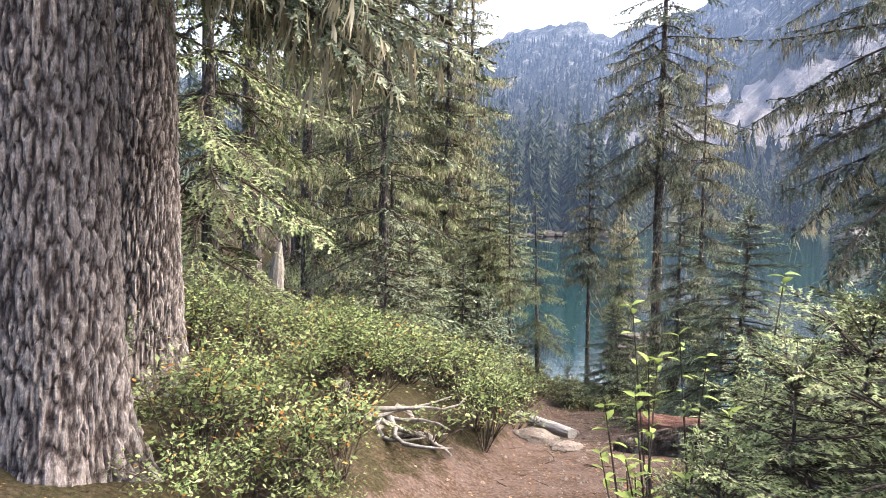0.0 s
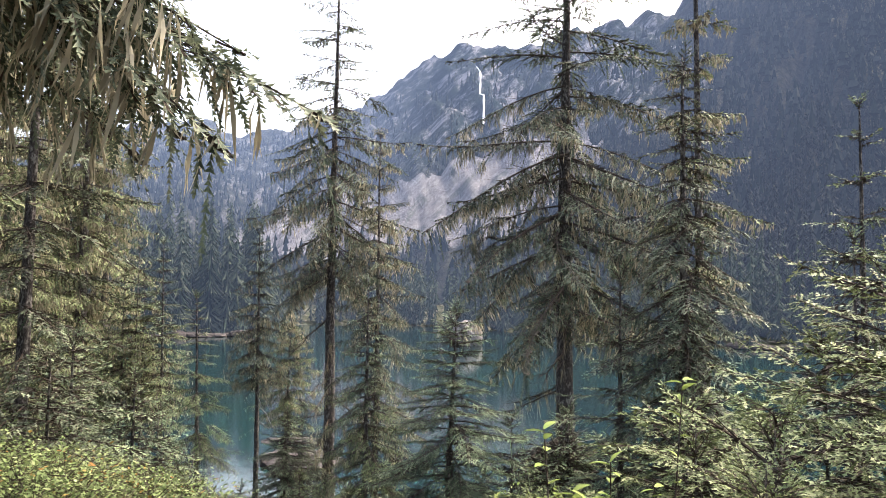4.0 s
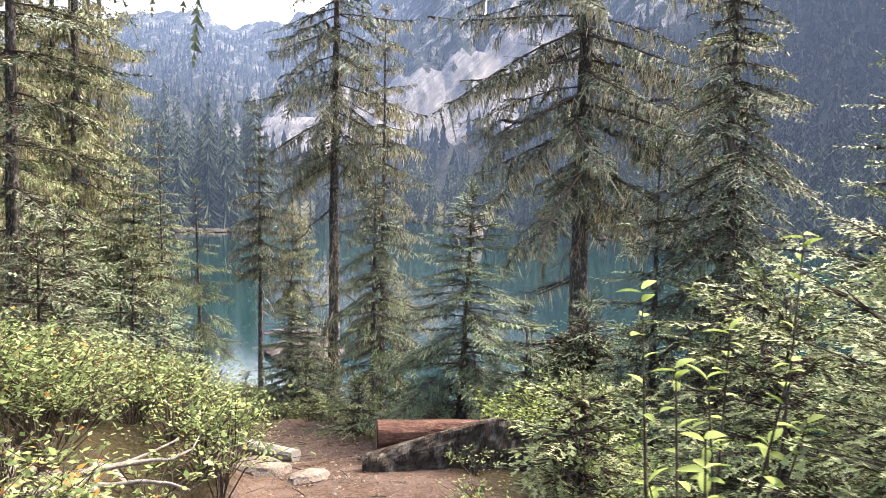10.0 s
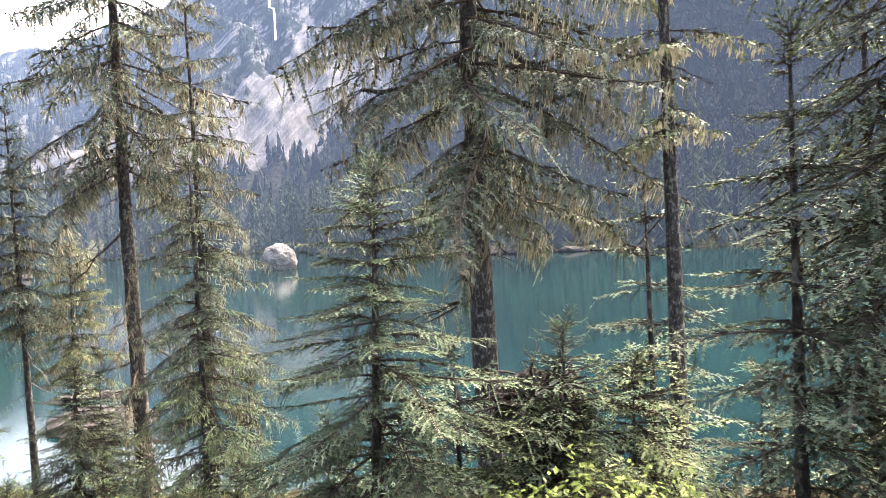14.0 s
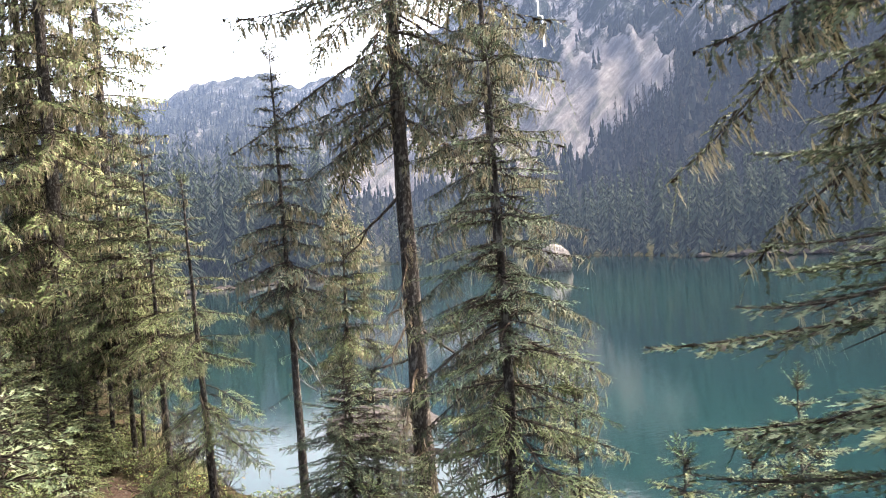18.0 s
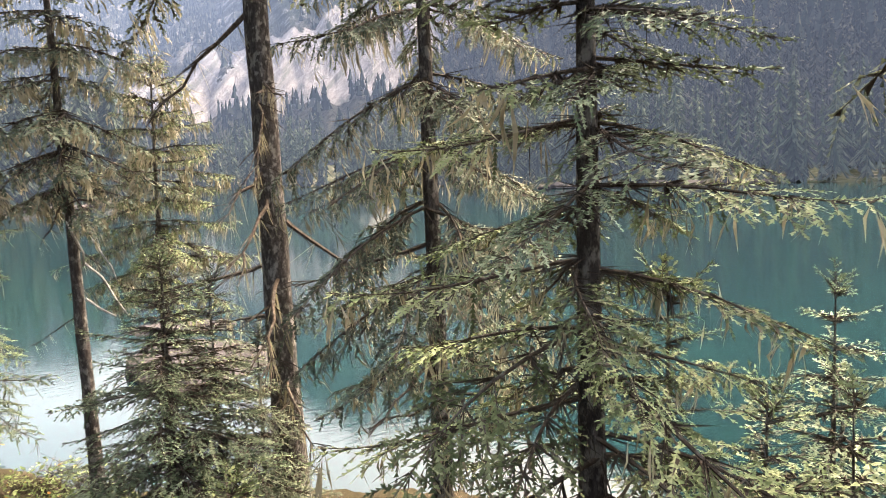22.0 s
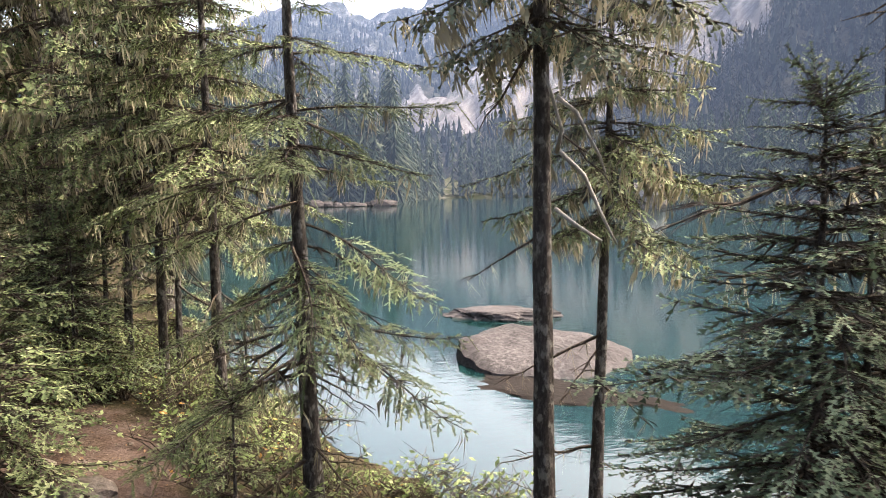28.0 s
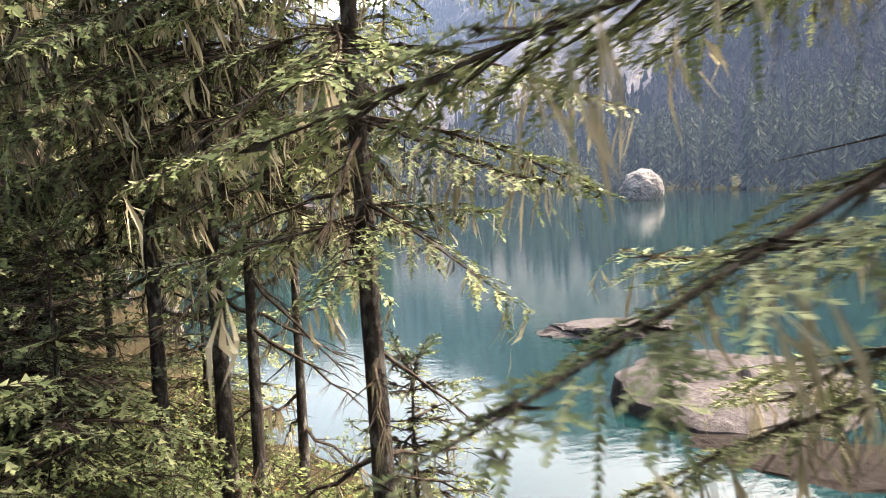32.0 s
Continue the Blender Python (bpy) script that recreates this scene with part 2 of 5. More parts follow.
def mountain_mat():
    m, nt, b = node_mat("mountain_side", 0.95, 0.0)
    za = nt.nodes.new("ShaderNodeAttribute")
    za.attribute_name = "talus"
    zc = nt.nodes.new("ShaderNodeAttribute")
    zc.attribute_name = "cliff"
    zs = nt.nodes.new("ShaderNodeAttribute")
    zs.attribute_name = "fall_line"
    # haze strength, stored per vertex
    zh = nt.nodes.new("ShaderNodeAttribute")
    zh.attribute_name = "haze_glow"

    def down(scale, stretch, rough):
        mp = nt.nodes.new("ShaderNodeMapping")
        mp.inputs["Scale"].default_value = stretch
        n = nt.nodes.new("ShaderNodeTexNoise")
        n.inputs["Scale"].default_value, n.inputs["Detail"].default_value, n.inputs["Roughness"].default_value = scale, 9.0, rough
        nt.links.new(zs.outputs["Vector"], mp.inputs[0])
        nt.links.new(mp.outputs[0], n.inputs["Vector"])
        return n.outputs[0]
    fine = noise_tex(nt, 0.35, 9.0, (1, 1, 0.6), 0.75)
    runs = down(1.6, (1, 0.22, 1), 0.7)
    crag = down(0.8, (1, 0.6, 1), 0.75)
    scree = ramp(nt, runs, [(0.34, (0.065, 0.064, 0.067)), (0.48, (0.10, 0.098, 0.102)), (0.62, (0.15, 0.146, 0.152))])
    scree = mixc(nt, ramp(nt, fine, [(0.42, (0.55, 0.55, 0.55)), (0.55, (0, 0, 0))]), scree, (0.085, 0.083, 0.085))
    cliff = ramp(nt, crag, [(0.44, (0.008, 0.013, 0.010)), (0.52, (0.028, 0.033, 0.032)), (0.60, (0.14, 0.137, 0.142))])
    woods = ramp(nt, fine, [(0.35, (0.010, 0.011, 0.009)), (0.6, (0.030, 0.031, 0.025))])
    c = mixc(nt, zc.outputs["Fac"], woods, cliff)
    rim = math_node(nt, "ADD", za.outputs["Fac"], math_node(nt, "MULTIPLY", math_node(nt, "SUBTRACT", fine, 0.5), 0.9))
    strips = down(0.7, (1, 0.10, 1), 0.6)
    scree = mixc(nt, ramp(nt, strips, [(0.52, (0, 0, 0)), (0.62, (0.55, 0.55, 0.55))]), scree, (0.030, 0.036, 0.026))
    c = mixc(nt, ramp(nt, rim, [(0.26, (0, 0, 0)), (0.40, (1, 1, 1))]), c, scree)
    nt.links.new(c, b.inputs["Base Color"])
    bump(nt, b, fine, 0.9, 4.0)
    # air haze put into the emission: a bluish glow, stronger farther off
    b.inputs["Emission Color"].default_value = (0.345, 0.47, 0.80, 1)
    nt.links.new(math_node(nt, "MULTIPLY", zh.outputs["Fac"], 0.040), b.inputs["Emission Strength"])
    return m


M["ground"] = ground_mat()
M["rock"] = rock_mat("granite", (0.10, 0.095, 0.09), (0.22, 0.21, 0.20), (0.36, 0.345, 0.33))
M["trail_stone"] = rock_mat("trail_stone", (0.07, 0.058, 0.05), (0.135, 0.115, 0.10), (0.22, 0.195, 0.175), 2.0)
# near black covers sunken rock and the mirrored slab and trees over it
M["drowned_reflection"] = rock_mat("drowned_rock_reflection", (0.006, 0.005, 0.0047), (0.013, 0.0108, 0.010), (0.024, 0.020, 0.0188), 0.8)
M["wetrock"] = rock_mat("shore_slab", (0.026, 0.024, 0.025), (0.056, 0.052, 0.054), (0.095, 0.089, 0.092), 0.9)
M["boulder"] = rock_mat("boulder_rock", (0.07, 0.066, 0.064), (0.16, 0.152, 0.148), (0.26, 0.25, 0.245), 0.35)
M["water"] = water_mat()
M["mountain"] = mountain_mat()
M["far_needles"] = foliage_mat("far_conifers", (0.016, 0.024, 0.017), (0.042, 0.056, 0.038), (0.090, 0.098, 0.068), 0.1, 0.9)
M["hill_needles"] = foliage_mat("hillside_conifers", (0.008, 0.011, 0.009), (0.021, 0.026, 0.021), (0.046, 0.048, 0.040), 0.0, 0.95)
M["slope_needles"] = foliage_mat("slope_conifers", (0.012, 0.014, 0.012), (0.032, 0.035, 0.030), (0.058, 0.058, 0.050), 0.0, 0.95)
# far conifers carry the same painted haze, a bluish glow stronger farther off
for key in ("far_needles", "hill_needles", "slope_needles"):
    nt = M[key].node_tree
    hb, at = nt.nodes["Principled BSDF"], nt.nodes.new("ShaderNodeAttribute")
    at.attribute_name = "haze_glow"
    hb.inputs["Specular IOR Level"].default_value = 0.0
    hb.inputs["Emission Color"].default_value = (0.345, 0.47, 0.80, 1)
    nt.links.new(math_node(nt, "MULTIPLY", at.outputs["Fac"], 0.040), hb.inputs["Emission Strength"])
M["foam"] = rock_mat("falling_water", (0.7, 0.72, 0.74), (0.8, 0.82, 0.84), (0.88, 0.9, 0.92), 0.05)


# ---- mesh helpers ----
def mesh_of(name, verts, faces, mats, index=None, smooth=False):
    me = bpy.data.meshes.new(name)
    me.from_pydata([tuple(v) for v in verts], [], faces)
    for m in mats:
        me.materials.append(m)
    if index is not None:
        me.polygons.foreach_set("material_index", index)
    if smooth:
        me.polygons.foreach_set("use_smooth", [True] * len(me.polygons))
    me.update()
    return me


def child(name, me, parent, m=None, label=""):
    ob = new(name, me)
    ob.parent = parent
    if m is not None:
        ob.matrix_basis = m
    if label:
        ob["label"] = label
    return ob


def part(name, bm, material, parent, label="", m=None, smooth=False):
    me = bpy.data.meshes.new(name)
    bm.to_mesh(me)
    bm.free()
    me.materials.append(material)
    if smooth:
        me.polygons.foreach_set("use_smooth", [True] * len(me.polygons))
    return child(name, me, parent, m, label)


def tube(points, radii, sides=6, verts=None, faces=None):
    """Rings of vertices along a line, joined into a tube and closed at its end."""
    verts = [] if verts is None else verts
    faces = [] if faces is None else faces
    pts = [Vector(p) for p in points]
    base = len(verts)
    for i, p in enumerate(pts):
        d = (pts[min(i + 1, len(pts) - 1)] - pts[max(i - 1, 0)]).normalized()
        side = d.cross(Vector((0.31, 0.2, 0.93)) if abs(d.z) < 0.9 else Vector((0, 1, 0))).normalized()
        up = side.cross(d)
        for k in range(sides):
            a = 2 * math.pi * k / sides
            verts.append(p + (side * math.cos(a) + up * math.sin(a)) * radii[i])
    for i in range(len(pts) - 1):
        for k in range(sides):
            a, b = base + i * sides + k, base + i * sides + (k + 1) % sides
            faces.append((a, b, b + sides, a + sides))
    faces.append(tuple(base + (len(pts) - 1) * sides + k for k in range(sides)))
    faces.append(tuple(base + k for k in reversed(range(sides))))
    return verts, faces


# ---- the lie of the land ----
TRAIL = np.array([(-0.9, -14, 0.3), (-0.4, -6, 0.15), (0.0, -1, 0.03), (-0.35, 0.6, 0.0), (-0.5, 1.5, -0.15), (-0.4, 2.3, -0.26), (0.0, 3.4, -0.38),
                  (0.5, 4.5, -0.5), (1.1, 5.6, -0.62), (1.4, 6.7, -0.76), (1.6, 8.0, -1.06), (1.75, 9.0, -1.3), (1.85, 9.9, -1.45),
                  (2.2, 10.5, -1.66), (2.45, 11.3, -1.88), (2.2, 12.0, -2.0), (1.7, 12.6, -2.12), (1.65, 13.6, -2.32), (1.4, 14.6, -2.45),
                  (1.2, 15.8, -2.52), (0.95, 17.2, -2.56), (0.6, 19.0, -2.58), (-0.9, 21.3, -2.5), (-2.6, 24.0, -2.2), (-4.6, 28, -1.6),
                  (-6.5, 33, -0.9), (-10, 42, 0.2)])
SHORE = np.array([(42, -12), (30, -9), (20, 0), (14, 7), (10, 11.5), (8, 13.8), (6.5, 15.8), (5, 17.2), (3.4, 18.3), (2.8, 20), (2.3, 22),
                  (1.6, 26), (0.6, 34), (-2, 50), (-2, 70), (3, 89), (12, 95), (22, 97), (28, 112), (42, 140), (60, 128), (62, 98), (57, 75), (62, 60),
                  (70, 50), (76, 30), (62, 5)], float)


def along(pts, line, closed=False):
    """For each point how far it is from a line of corners, the part it is nearest to, and how far along that part."""
    best = np.full(len(pts), 1e9)
    which = np.zeros(len(pts), int)
    far = np.zeros(len(pts))
    n = len(line)
    for i in range(n if closed else n - 1):
        a, b = line[i, :2], line[(i + 1) % n, :2]
        d = b - a
        u = np.clip(((pts - a) @ d) / (d @ d), 0, 1)
        r = np.hypot(*(pts - a - u[:, None] * d).T)
        near = r < best
        best[near], which[near], far[near] = r[near], i, u[near]
    return best, which, far


def inside(pts, line):
    res = np.zeros(len(pts), bool)
    for i in range(len(line)):
        (x0, y0), (x1, y1) = line[i], line[(i + 1) % len(line)]
        cross = (y0 > pts[:, 1]) != (y1 > pts[:, 1])
        res ^= cross & (pts[:, 0] < (x1 - x0) * (pts[:, 1] - y0) / (y1 - y0 + 1e-12) + x0)
    return res


def soft_noise(x, y, s):
    return (np.sin(x * s + 1.3) * np.cos(y * s * 1.27 + 0.4) + 0.6 * np.sin(x * s * 2.3 + y * s * 1.7) + 0.4 * np.cos(x * s * 3.9 - y * s * 3.1 + 2)) / 2


def land(pts):
    """Height of the ground and how much of it is trodden earth."""
    pts = np.asarray(pts, float)
    d, i, u = along(pts, TRAIL)
    zt = TRAIL[i, 2] * (1 - u) + TRAIL[np.minimum(i + 1, len(TRAIL) - 1), 2] * u
    ab = TRAIL[np.minimum(i + 1, len(TRAIL) - 1), :2] - TRAIL[i, :2]
    ap = pts - TRAIL[i, :2]
    right = (ab[:, 0] * ap[:, 1] - ab[:, 1] * ap[:, 0]) < 0
    s, _, _ = along(pts, SHORE, True)
    wet = inside(pts, SHORE)
    width = 0.46 + 0.22 * np.exp(-((pts[:, 1] - 6.3) / 2.2) ** 2) + 0.12 * soft_noise(pts[:, 0], pts[:, 1], 1.9)
    off = np.maximum(d - width, 0)
    bank = np.where(right, 0, 0.7 * (1 - np.exp(-off / 1.0)) + 0.05 * off + 0.012 * np.minimum(off, 60) ** 1.5)
    bench = 3.4 * np.exp(-((pts[:, 1] - 6.8) / 3.2) ** 2)
    side = LAKE_Z + (zt - LAKE_Z) * np.clip(s / (s + np.maximum(off - bench, 0.1 * off) * 0.8 + 1e-6), 0, 1)
    z = np.where(right, side, np.minimum(zt + bank, LAKE_Z + s * 1.1 + 0.1))
    far = (pts[:, 0] > 30) | (pts[:, 1] > 60)
    z = np.where(far, LAKE_Z + 0.1 + np.minimum(s, 40) * 0.10, z)
    z = z + np.minimum(off, 1.0) * 0.10 * soft_noise(pts[:, 0], pts[:, 1], 2.1) + 0.02 * soft_noise(pts[:, 0], pts[:, 1], 7.0)
    z = np.where(wet, LAKE_Z - np.minimum(0.08 + s * 0.22, 5), z)
    return z, np.clip(1.15 - (d - width * 0.6) / 0.7, 0, 1) * ~wet


def ground_z(x, y):
    return float(land([(x, y)])[0][0])


def spaced(lo, hi, step, end, grow=1.16):
    mid = list(np.arange(lo, hi + step / 2, step))
    out, s = [mid[-1]], step
    while out[-1] < end:
        s *= grow
        out.append(out[-1] + s)
    low, s = [mid[0]], step
    while low[-1] > -end:
        s *= grow
        low.append(low[-1] - s)
    return np.array(low[:0:-1] + mid + out[1:])


gx, gy = spaced(-4, 9, 0.16, 1500), spaced(-2, 25, 0.16, 1500)
X, Y = np.meshgrid(gx, gy)
pts = np.stack([X.ravel(), Y.ravel()], 1)
gz, trod = land(pts)
nx = len(gx)
faces = [(j * nx + i, j * nx + i + 1, (j + 1) * nx + i + 1, (j + 1) * nx + i) for j in range(len(gy) - 1) for i in range(nx - 1)]
me = mesh_of("ground", np.c_[pts, gz], faces, [M["ground"]], smooth=True)
me.attributes.new("trail", "FLOAT", "POINT").data.foreach_set("value", np.where((pts[:, 0] > 25) | (pts[:, 1] > 50), -1.0, trod))
tagged(new("ground", me), "forest floor with a trodden reddish dirt trail", "ground", kind="structure")

lv = [(x, y, LAKE_Z) for x, y in SHORE]
cx, cy = 30.0, 50.0
lv = [(cx + (x - cx) * 1.04, cy + (y - cy) * 1.04, z) for x, y, z in lv]
tagged(new("water", mesh_of("water", lv, [tuple(range(len(lv)))], [M["water"]])), "still turquoise lake water mirroring slopes and sky", "lake", kind="structure")

# ---- mountains round the lake ----
SKYLINE = [(60, 9), (30, 8), (12, 8.5), (0, 10.3), (-6, 12.2), (-9, 12.6), (-13, 11.7), (-17, 12.8), (-22, 15), (-25.6, 17.4), (-28.5, 18.8), (-33, 18.6),
           (-39.6, 19.8), (-46, 21.3), (-55, 25), (-70, 28), (-95, 27), (-130, 20), (-180, 14), (-230, 10), (-300, 9)]


def skyline(theta):
    a, e = zip(*reversed(SKYLINE))
    return np.interp(theta, a, e)


def mountain(t0, t1, name, label):
    th = np.linspace(t0, t1, 460 if t1 < 100 else 200)
    rr = np.linspace(0, 1, 110 if t1 < 100 else 40)
    T, U = np.meshgrid(th, rr)
    rad = np.radians(T)
    ex, ey = -np.sin(rad), np.cos(rad)
    base = np.interp(T, [-300, -130, -90, -60, -45, -35, -25, -10, 0, 60], [120, 110, 95, 92, 105, 135, 160, 145, 120, 110])
    top = np.interp(T, [-300, -60, -40, -20, 0, 60], [420, 430, 520, 760, 800, 500])
    r = base + (top - base) * U * (1 + 0.25 * np.maximum(U - 1, 0))
    zs = top * np.tan(np.radians(skyline(T)))
    n1 = soft_noise(T * 0.35, U * 5, 1.0)
    n2 = soft_noise(T * 1.3 + U * 3, U * 14, 1.0)
    n3 = np.array([noise.fractal(Vector((a * 0.55, b * 11, 3.1)), 0.9, 2.1, 6) for a, b in zip(T.ravel(), U.ravel())]).reshape(T.shape)
    shape = U ** 1.25
    z = LAKE_Z + 1.5 + (zs - LAKE_Z) * shape + U * (1.05 - U) * zs * (0.14 * n1 + 0.06 * n2) + n3 * (2 + 9 * U)
    v = np.stack([ex * r, ey * r + 8, z], -1).reshape(-1, 3)
    k = len(th)
    f = [(j * k + i, j * k + i + 1, (j + 1) * k + i + 1, (j + 1) * k + i) for j in range(len(rr) - 1) for i in range(k - 1)]
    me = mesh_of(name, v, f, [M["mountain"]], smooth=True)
    el = np.degrees(np.arctan2(z - 1.2, r))
    wob = 0.8 * n2 + 0.8 * n3
    left = np.interp(T, [-41, -36, -33, -28, -22, -16, -13], [12.5, 14, 13, 10.5, 8.5, 6.5, 5])
    low = np.interp(T, [-41, -36, -33, -28, -22, -16, -13], [9.5, 7.0, 5.0, 4.0, 3.6, 3.0, 3.2])
    tal = np.clip((left + wob - el) / 0.8, 0, 1) * np.clip((el - low - 0.5 * wob) / 0.5, 0, 1) * np.clip((T + 40 + wob) / 1.5, 0, 1) * np.clip((-12 + wob - T) / 1.5, 0, 1)
    gully = np.clip(1 - np.abs(T + 31 + (el - 9) * 0.35 + 0.5 * n3) / 0.7, 0, 1) * np.clip((el - 8) / 1, 0, 1) * np.clip((16 - el) / 2, 0, 1)
    tal = np.maximum(tal * np.clip(1.2 - 2.5 * np.maximum(n3 - 0.25, 0), 0.1, 1), gully)
    cl = np.clip((el - left + 1.0 + wob) / 1.5, 0, 1) * np.clip((T + 47 + 3 * n2) / 4, 0.03, 1)
    cl = cl * (1 - 0.55 * np.clip((T + 27) / 6, 0, 1))
    me.attributes.new("talus", "FLOAT", "POINT").data.foreach_set("value", tal.ravel())
    me.attributes.new("cliff", "FLOAT", "POINT").data.foreach_set("value", cl.ravel())
    fall = np.stack([T + 0.95 * el, U * 30, n3], -1).ravel()
    me.attributes.new("fall_line", "FLOAT_VECTOR", "POINT").data.foreach_set("vector", fall)
    # haze for the emission: grows with range, raised high on the left ridge
    me.attributes.new("haze_glow", "FLOAT", "POINT").data.foreach_set("value", ((r / 380) ** 0.6 * (1 + 0.35 * np.clip((T + 27) / 6, 0, 1) * np.clip((el - 5) / 4, 0, 1))).ravel())
    tagged(new(name, me), label, "mountain", kind="structure")
    return v.reshape(len(rr), k, 3), tal, cl, T, U


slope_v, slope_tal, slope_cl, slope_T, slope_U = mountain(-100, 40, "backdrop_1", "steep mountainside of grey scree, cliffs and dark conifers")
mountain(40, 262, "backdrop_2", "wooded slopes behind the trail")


# ---- conifers ----
def bough_mesh(name, seed, needles, length, step, needle, spacing, spread=0.42, droop=0.28, lichen=0, bare=0.12, wood="twig", hang=0.5, inner=7, tooth=1.0):
    """A bough that reaches out along +x: stem, side twigs in a flat, drooping spray, a comb of needles on every twig, lichen hanging below."""
    rng = random.Random(seed)
    V, F, I = [], [], []

    def stem_at(u):
        return Vector((length * u * (1 - 0.06 * u), length * 0.05 * math.sin(u * 4 + seed), length * (0.08 * u - droop * u * u + 0.12 * u ** 4)))

    line = [stem_at(k / 7) for k in range(8)]
    r0 = 0.0062 * length + 0.0026
    tube(line, [r0 * (1 - 0.85 * k / 7) for k in range(8)], 5, V, F)
    I += [0] * len(F)

    tones, twigs = [], []

    def strip(root, b, w):
        d = (b - V[root]).normalized()
        s = d.cross(Vector((0, 0, 1)))
        s = (s.normalized() if s.length > 1e-3 else Vector((0, 1, 0))) * w
        n = len(V)
        V.extend((V[root] + s * 2, V[root] + Vector((0, 0, 2 * w)), b))
        F.extend(((root, n, n + 2), (root, n + 1, n + 2)))
        I.extend((0, 0))

    def comb(root, pts, wide=1.0):
        """Needles as teeth on both sides of a twig and along its top, all of one piece with it."""
        line = [pts[0]]
        for a, b in zip(pts, pts[1:]):
            n = max(1, round((b - a).length / step))
            line += [a.lerp(b, (j + 1) / n) for j in range(n)]
        base = len(V)
        V.extend(line)
        m = len(line) - 1
        F.append((root, base, base + 1))
        I.append(0)
        twigs.extend(range(base, base + m))
        roll = rng.uniform(-0.35, 0.35)
        for j in range(m):
            d = (line[j + 1] - line[j]).normalized()
            side = d.cross(Vector((0, 0, 1)))
            side = side.normalized() if side.length > 1e-3 else Vector((0, 1, 0))
            up = side.cross(d)
            side = (side + up * roll).normalized()
            size = needle * wide * (1.0 - 0.45 * (j / m) ** 3) * (0.7 + 0.3 * min(1.0, j / 2))
            for sg in (-1, 1):
                w = d * rng.uniform(0.6, 1.2) + side * sg * 0.9 + up * (rng.uniform(0.3, 0.75) if (j + sg) % 3 == 0 else rng.uniform(-0.15, 0.2))
                V.append(line[j].lerp(line[j + 1], 0.5) + w * size * rng.uniform(0.75, 1.2))
                F.append((base + j, base + j + 1, len(V) - 1))
                I.append(1)
        d = (line[-1] - line[-2]).normalized()
        side = d.cross(Vector((0, 0, 1)))
        side = side.normalized() if side.length > 1e-3 else Vector((0, 1, 0))
        n = len(V)
        V.extend((line[-1] + (side + d) * needle * 0.35 * wide, line[-1] - (side - d) * needle * 0.35 * wide, line[-1] + d * needle * 0.8))
        F.extend(((base + m, n, n + 2), (base + m, n + 2, n + 1)))
        I.extend((1, 1))
        tones.append((base, len(V), rng.random()))
        return base + m // 2

    count = max(4, round(length * (1 - bare) / spacing))
    for k in range(count):
        u = bare + (1 - bare) * (k + rng.random() * 0.6) / count
        p = stem_at(u)
        d = (stem_at(min(u + 0.05, 1.0)) - stem_at(u - 0.05)).normalized()
        env = min(1.0, 0.45 + (u - bare) * 2.6) * (1.04 - u) ** 0.7
        for sg in (-1, 1):
            if rng.random() < 0.10:
                continue
            ln = length * spread * env * rng.uniform(0.6, 1.12)
            if ln < needle * 1.2:
                continue
            side = d.cross(Vector((0, 0, 1))).normalized() * sg
            w = (d * rng.uniform(0.5, 0.85) + side * rng.uniform(0.75, 1.0) + Vector((0, 0, rng.uniform(-0.7 * hang, 0.10)))).normalized()
            mid = p + w * ln * 0.55
            end = mid + (w + d * 0.3 + Vector((0, 0, rng.uniform(-0.25 - hang, -0.05)))).normalized() * ln * 0.45
            root = 5 * min(7, round(u * 7)) + rng.randrange(5)
            strip(root, mid, 0.0024)
            core = comb(root, (p + w * ln * 0.10, mid, end))
            if ln > spacing * 1.6:
                for j in range(min(6, int(ln / (spacing * 0.62)))):
                    v = 0.2 + 0.65 * (j + rng.random() * 0.7) / min(6, int(ln / (spacing * 0.62)))
                    a = p.lerp(mid, v / 0.55) if v < 0.55 else mid.lerp(end, (v - 0.55) / 0.45)
                    o = (w * 0.75 + w.cross(Vector((0, 0, 1))) * (1 if j % 2 else -1) * 0.75 + Vector((0, 0, rng.uniform(-0.25 - 0.4 * hang, 0.05)))).normalized()
                    comb(core, (a, a + o * ln * rng.uniform(0.2, 0.4) * (1.15 - v)), 0.9)
        if rng.random() < 0.7 * hang:
            ln = length * rng.uniform(0.08, 0.2)
            end = p + (d * 0.5 + Vector((rng.uniform(-0.3, 0.3), rng.uniform(-0.4, 0.4), -0.9))).normalized() * ln
            comb(5 * min(7, round(u * 7)) + rng.randrange(5), (p, end), 0.9)
    for k in range(inner):
        u = rng.uniform(0.0, max(0.4, bare + 0.1))
        p = stem_at(u)
        strip(5 * round(u * 7) + rng.randrange(5), p + Vector((rng.uniform(0.1, 0.8), rng.uniform(-0.9, 0.9), rng.uniform(-0.7, 0.15))).normalized() * length * rng.uniform(0.12, 0.3), 0.0032 * tooth)
    comb(20, [stem_at(v) for v in (0.55, 0.7, 0.85, 1.0)])
    for k in range(lichen):
        at = rng.choice(twigs)
        h = rng.uniform(0.05, 0.20) * (0.7 + 0.3 * length)
        start = len(V)
        for _ in range(4):
            root = max(twigs[0], at - rng.randrange(5))
            s = Vector((rng.uniform(-1, 1), rng.uniform(-1, 1), 0)).normalized() * rng.uniform(0.003, 0.008) * tooth
            m1 = V[root] + Vector((rng.gauss(0, 0.016), rng.gauss(0, 0.016), -h * rng.uniform(0.3, 0.55)))
            n = len(V)
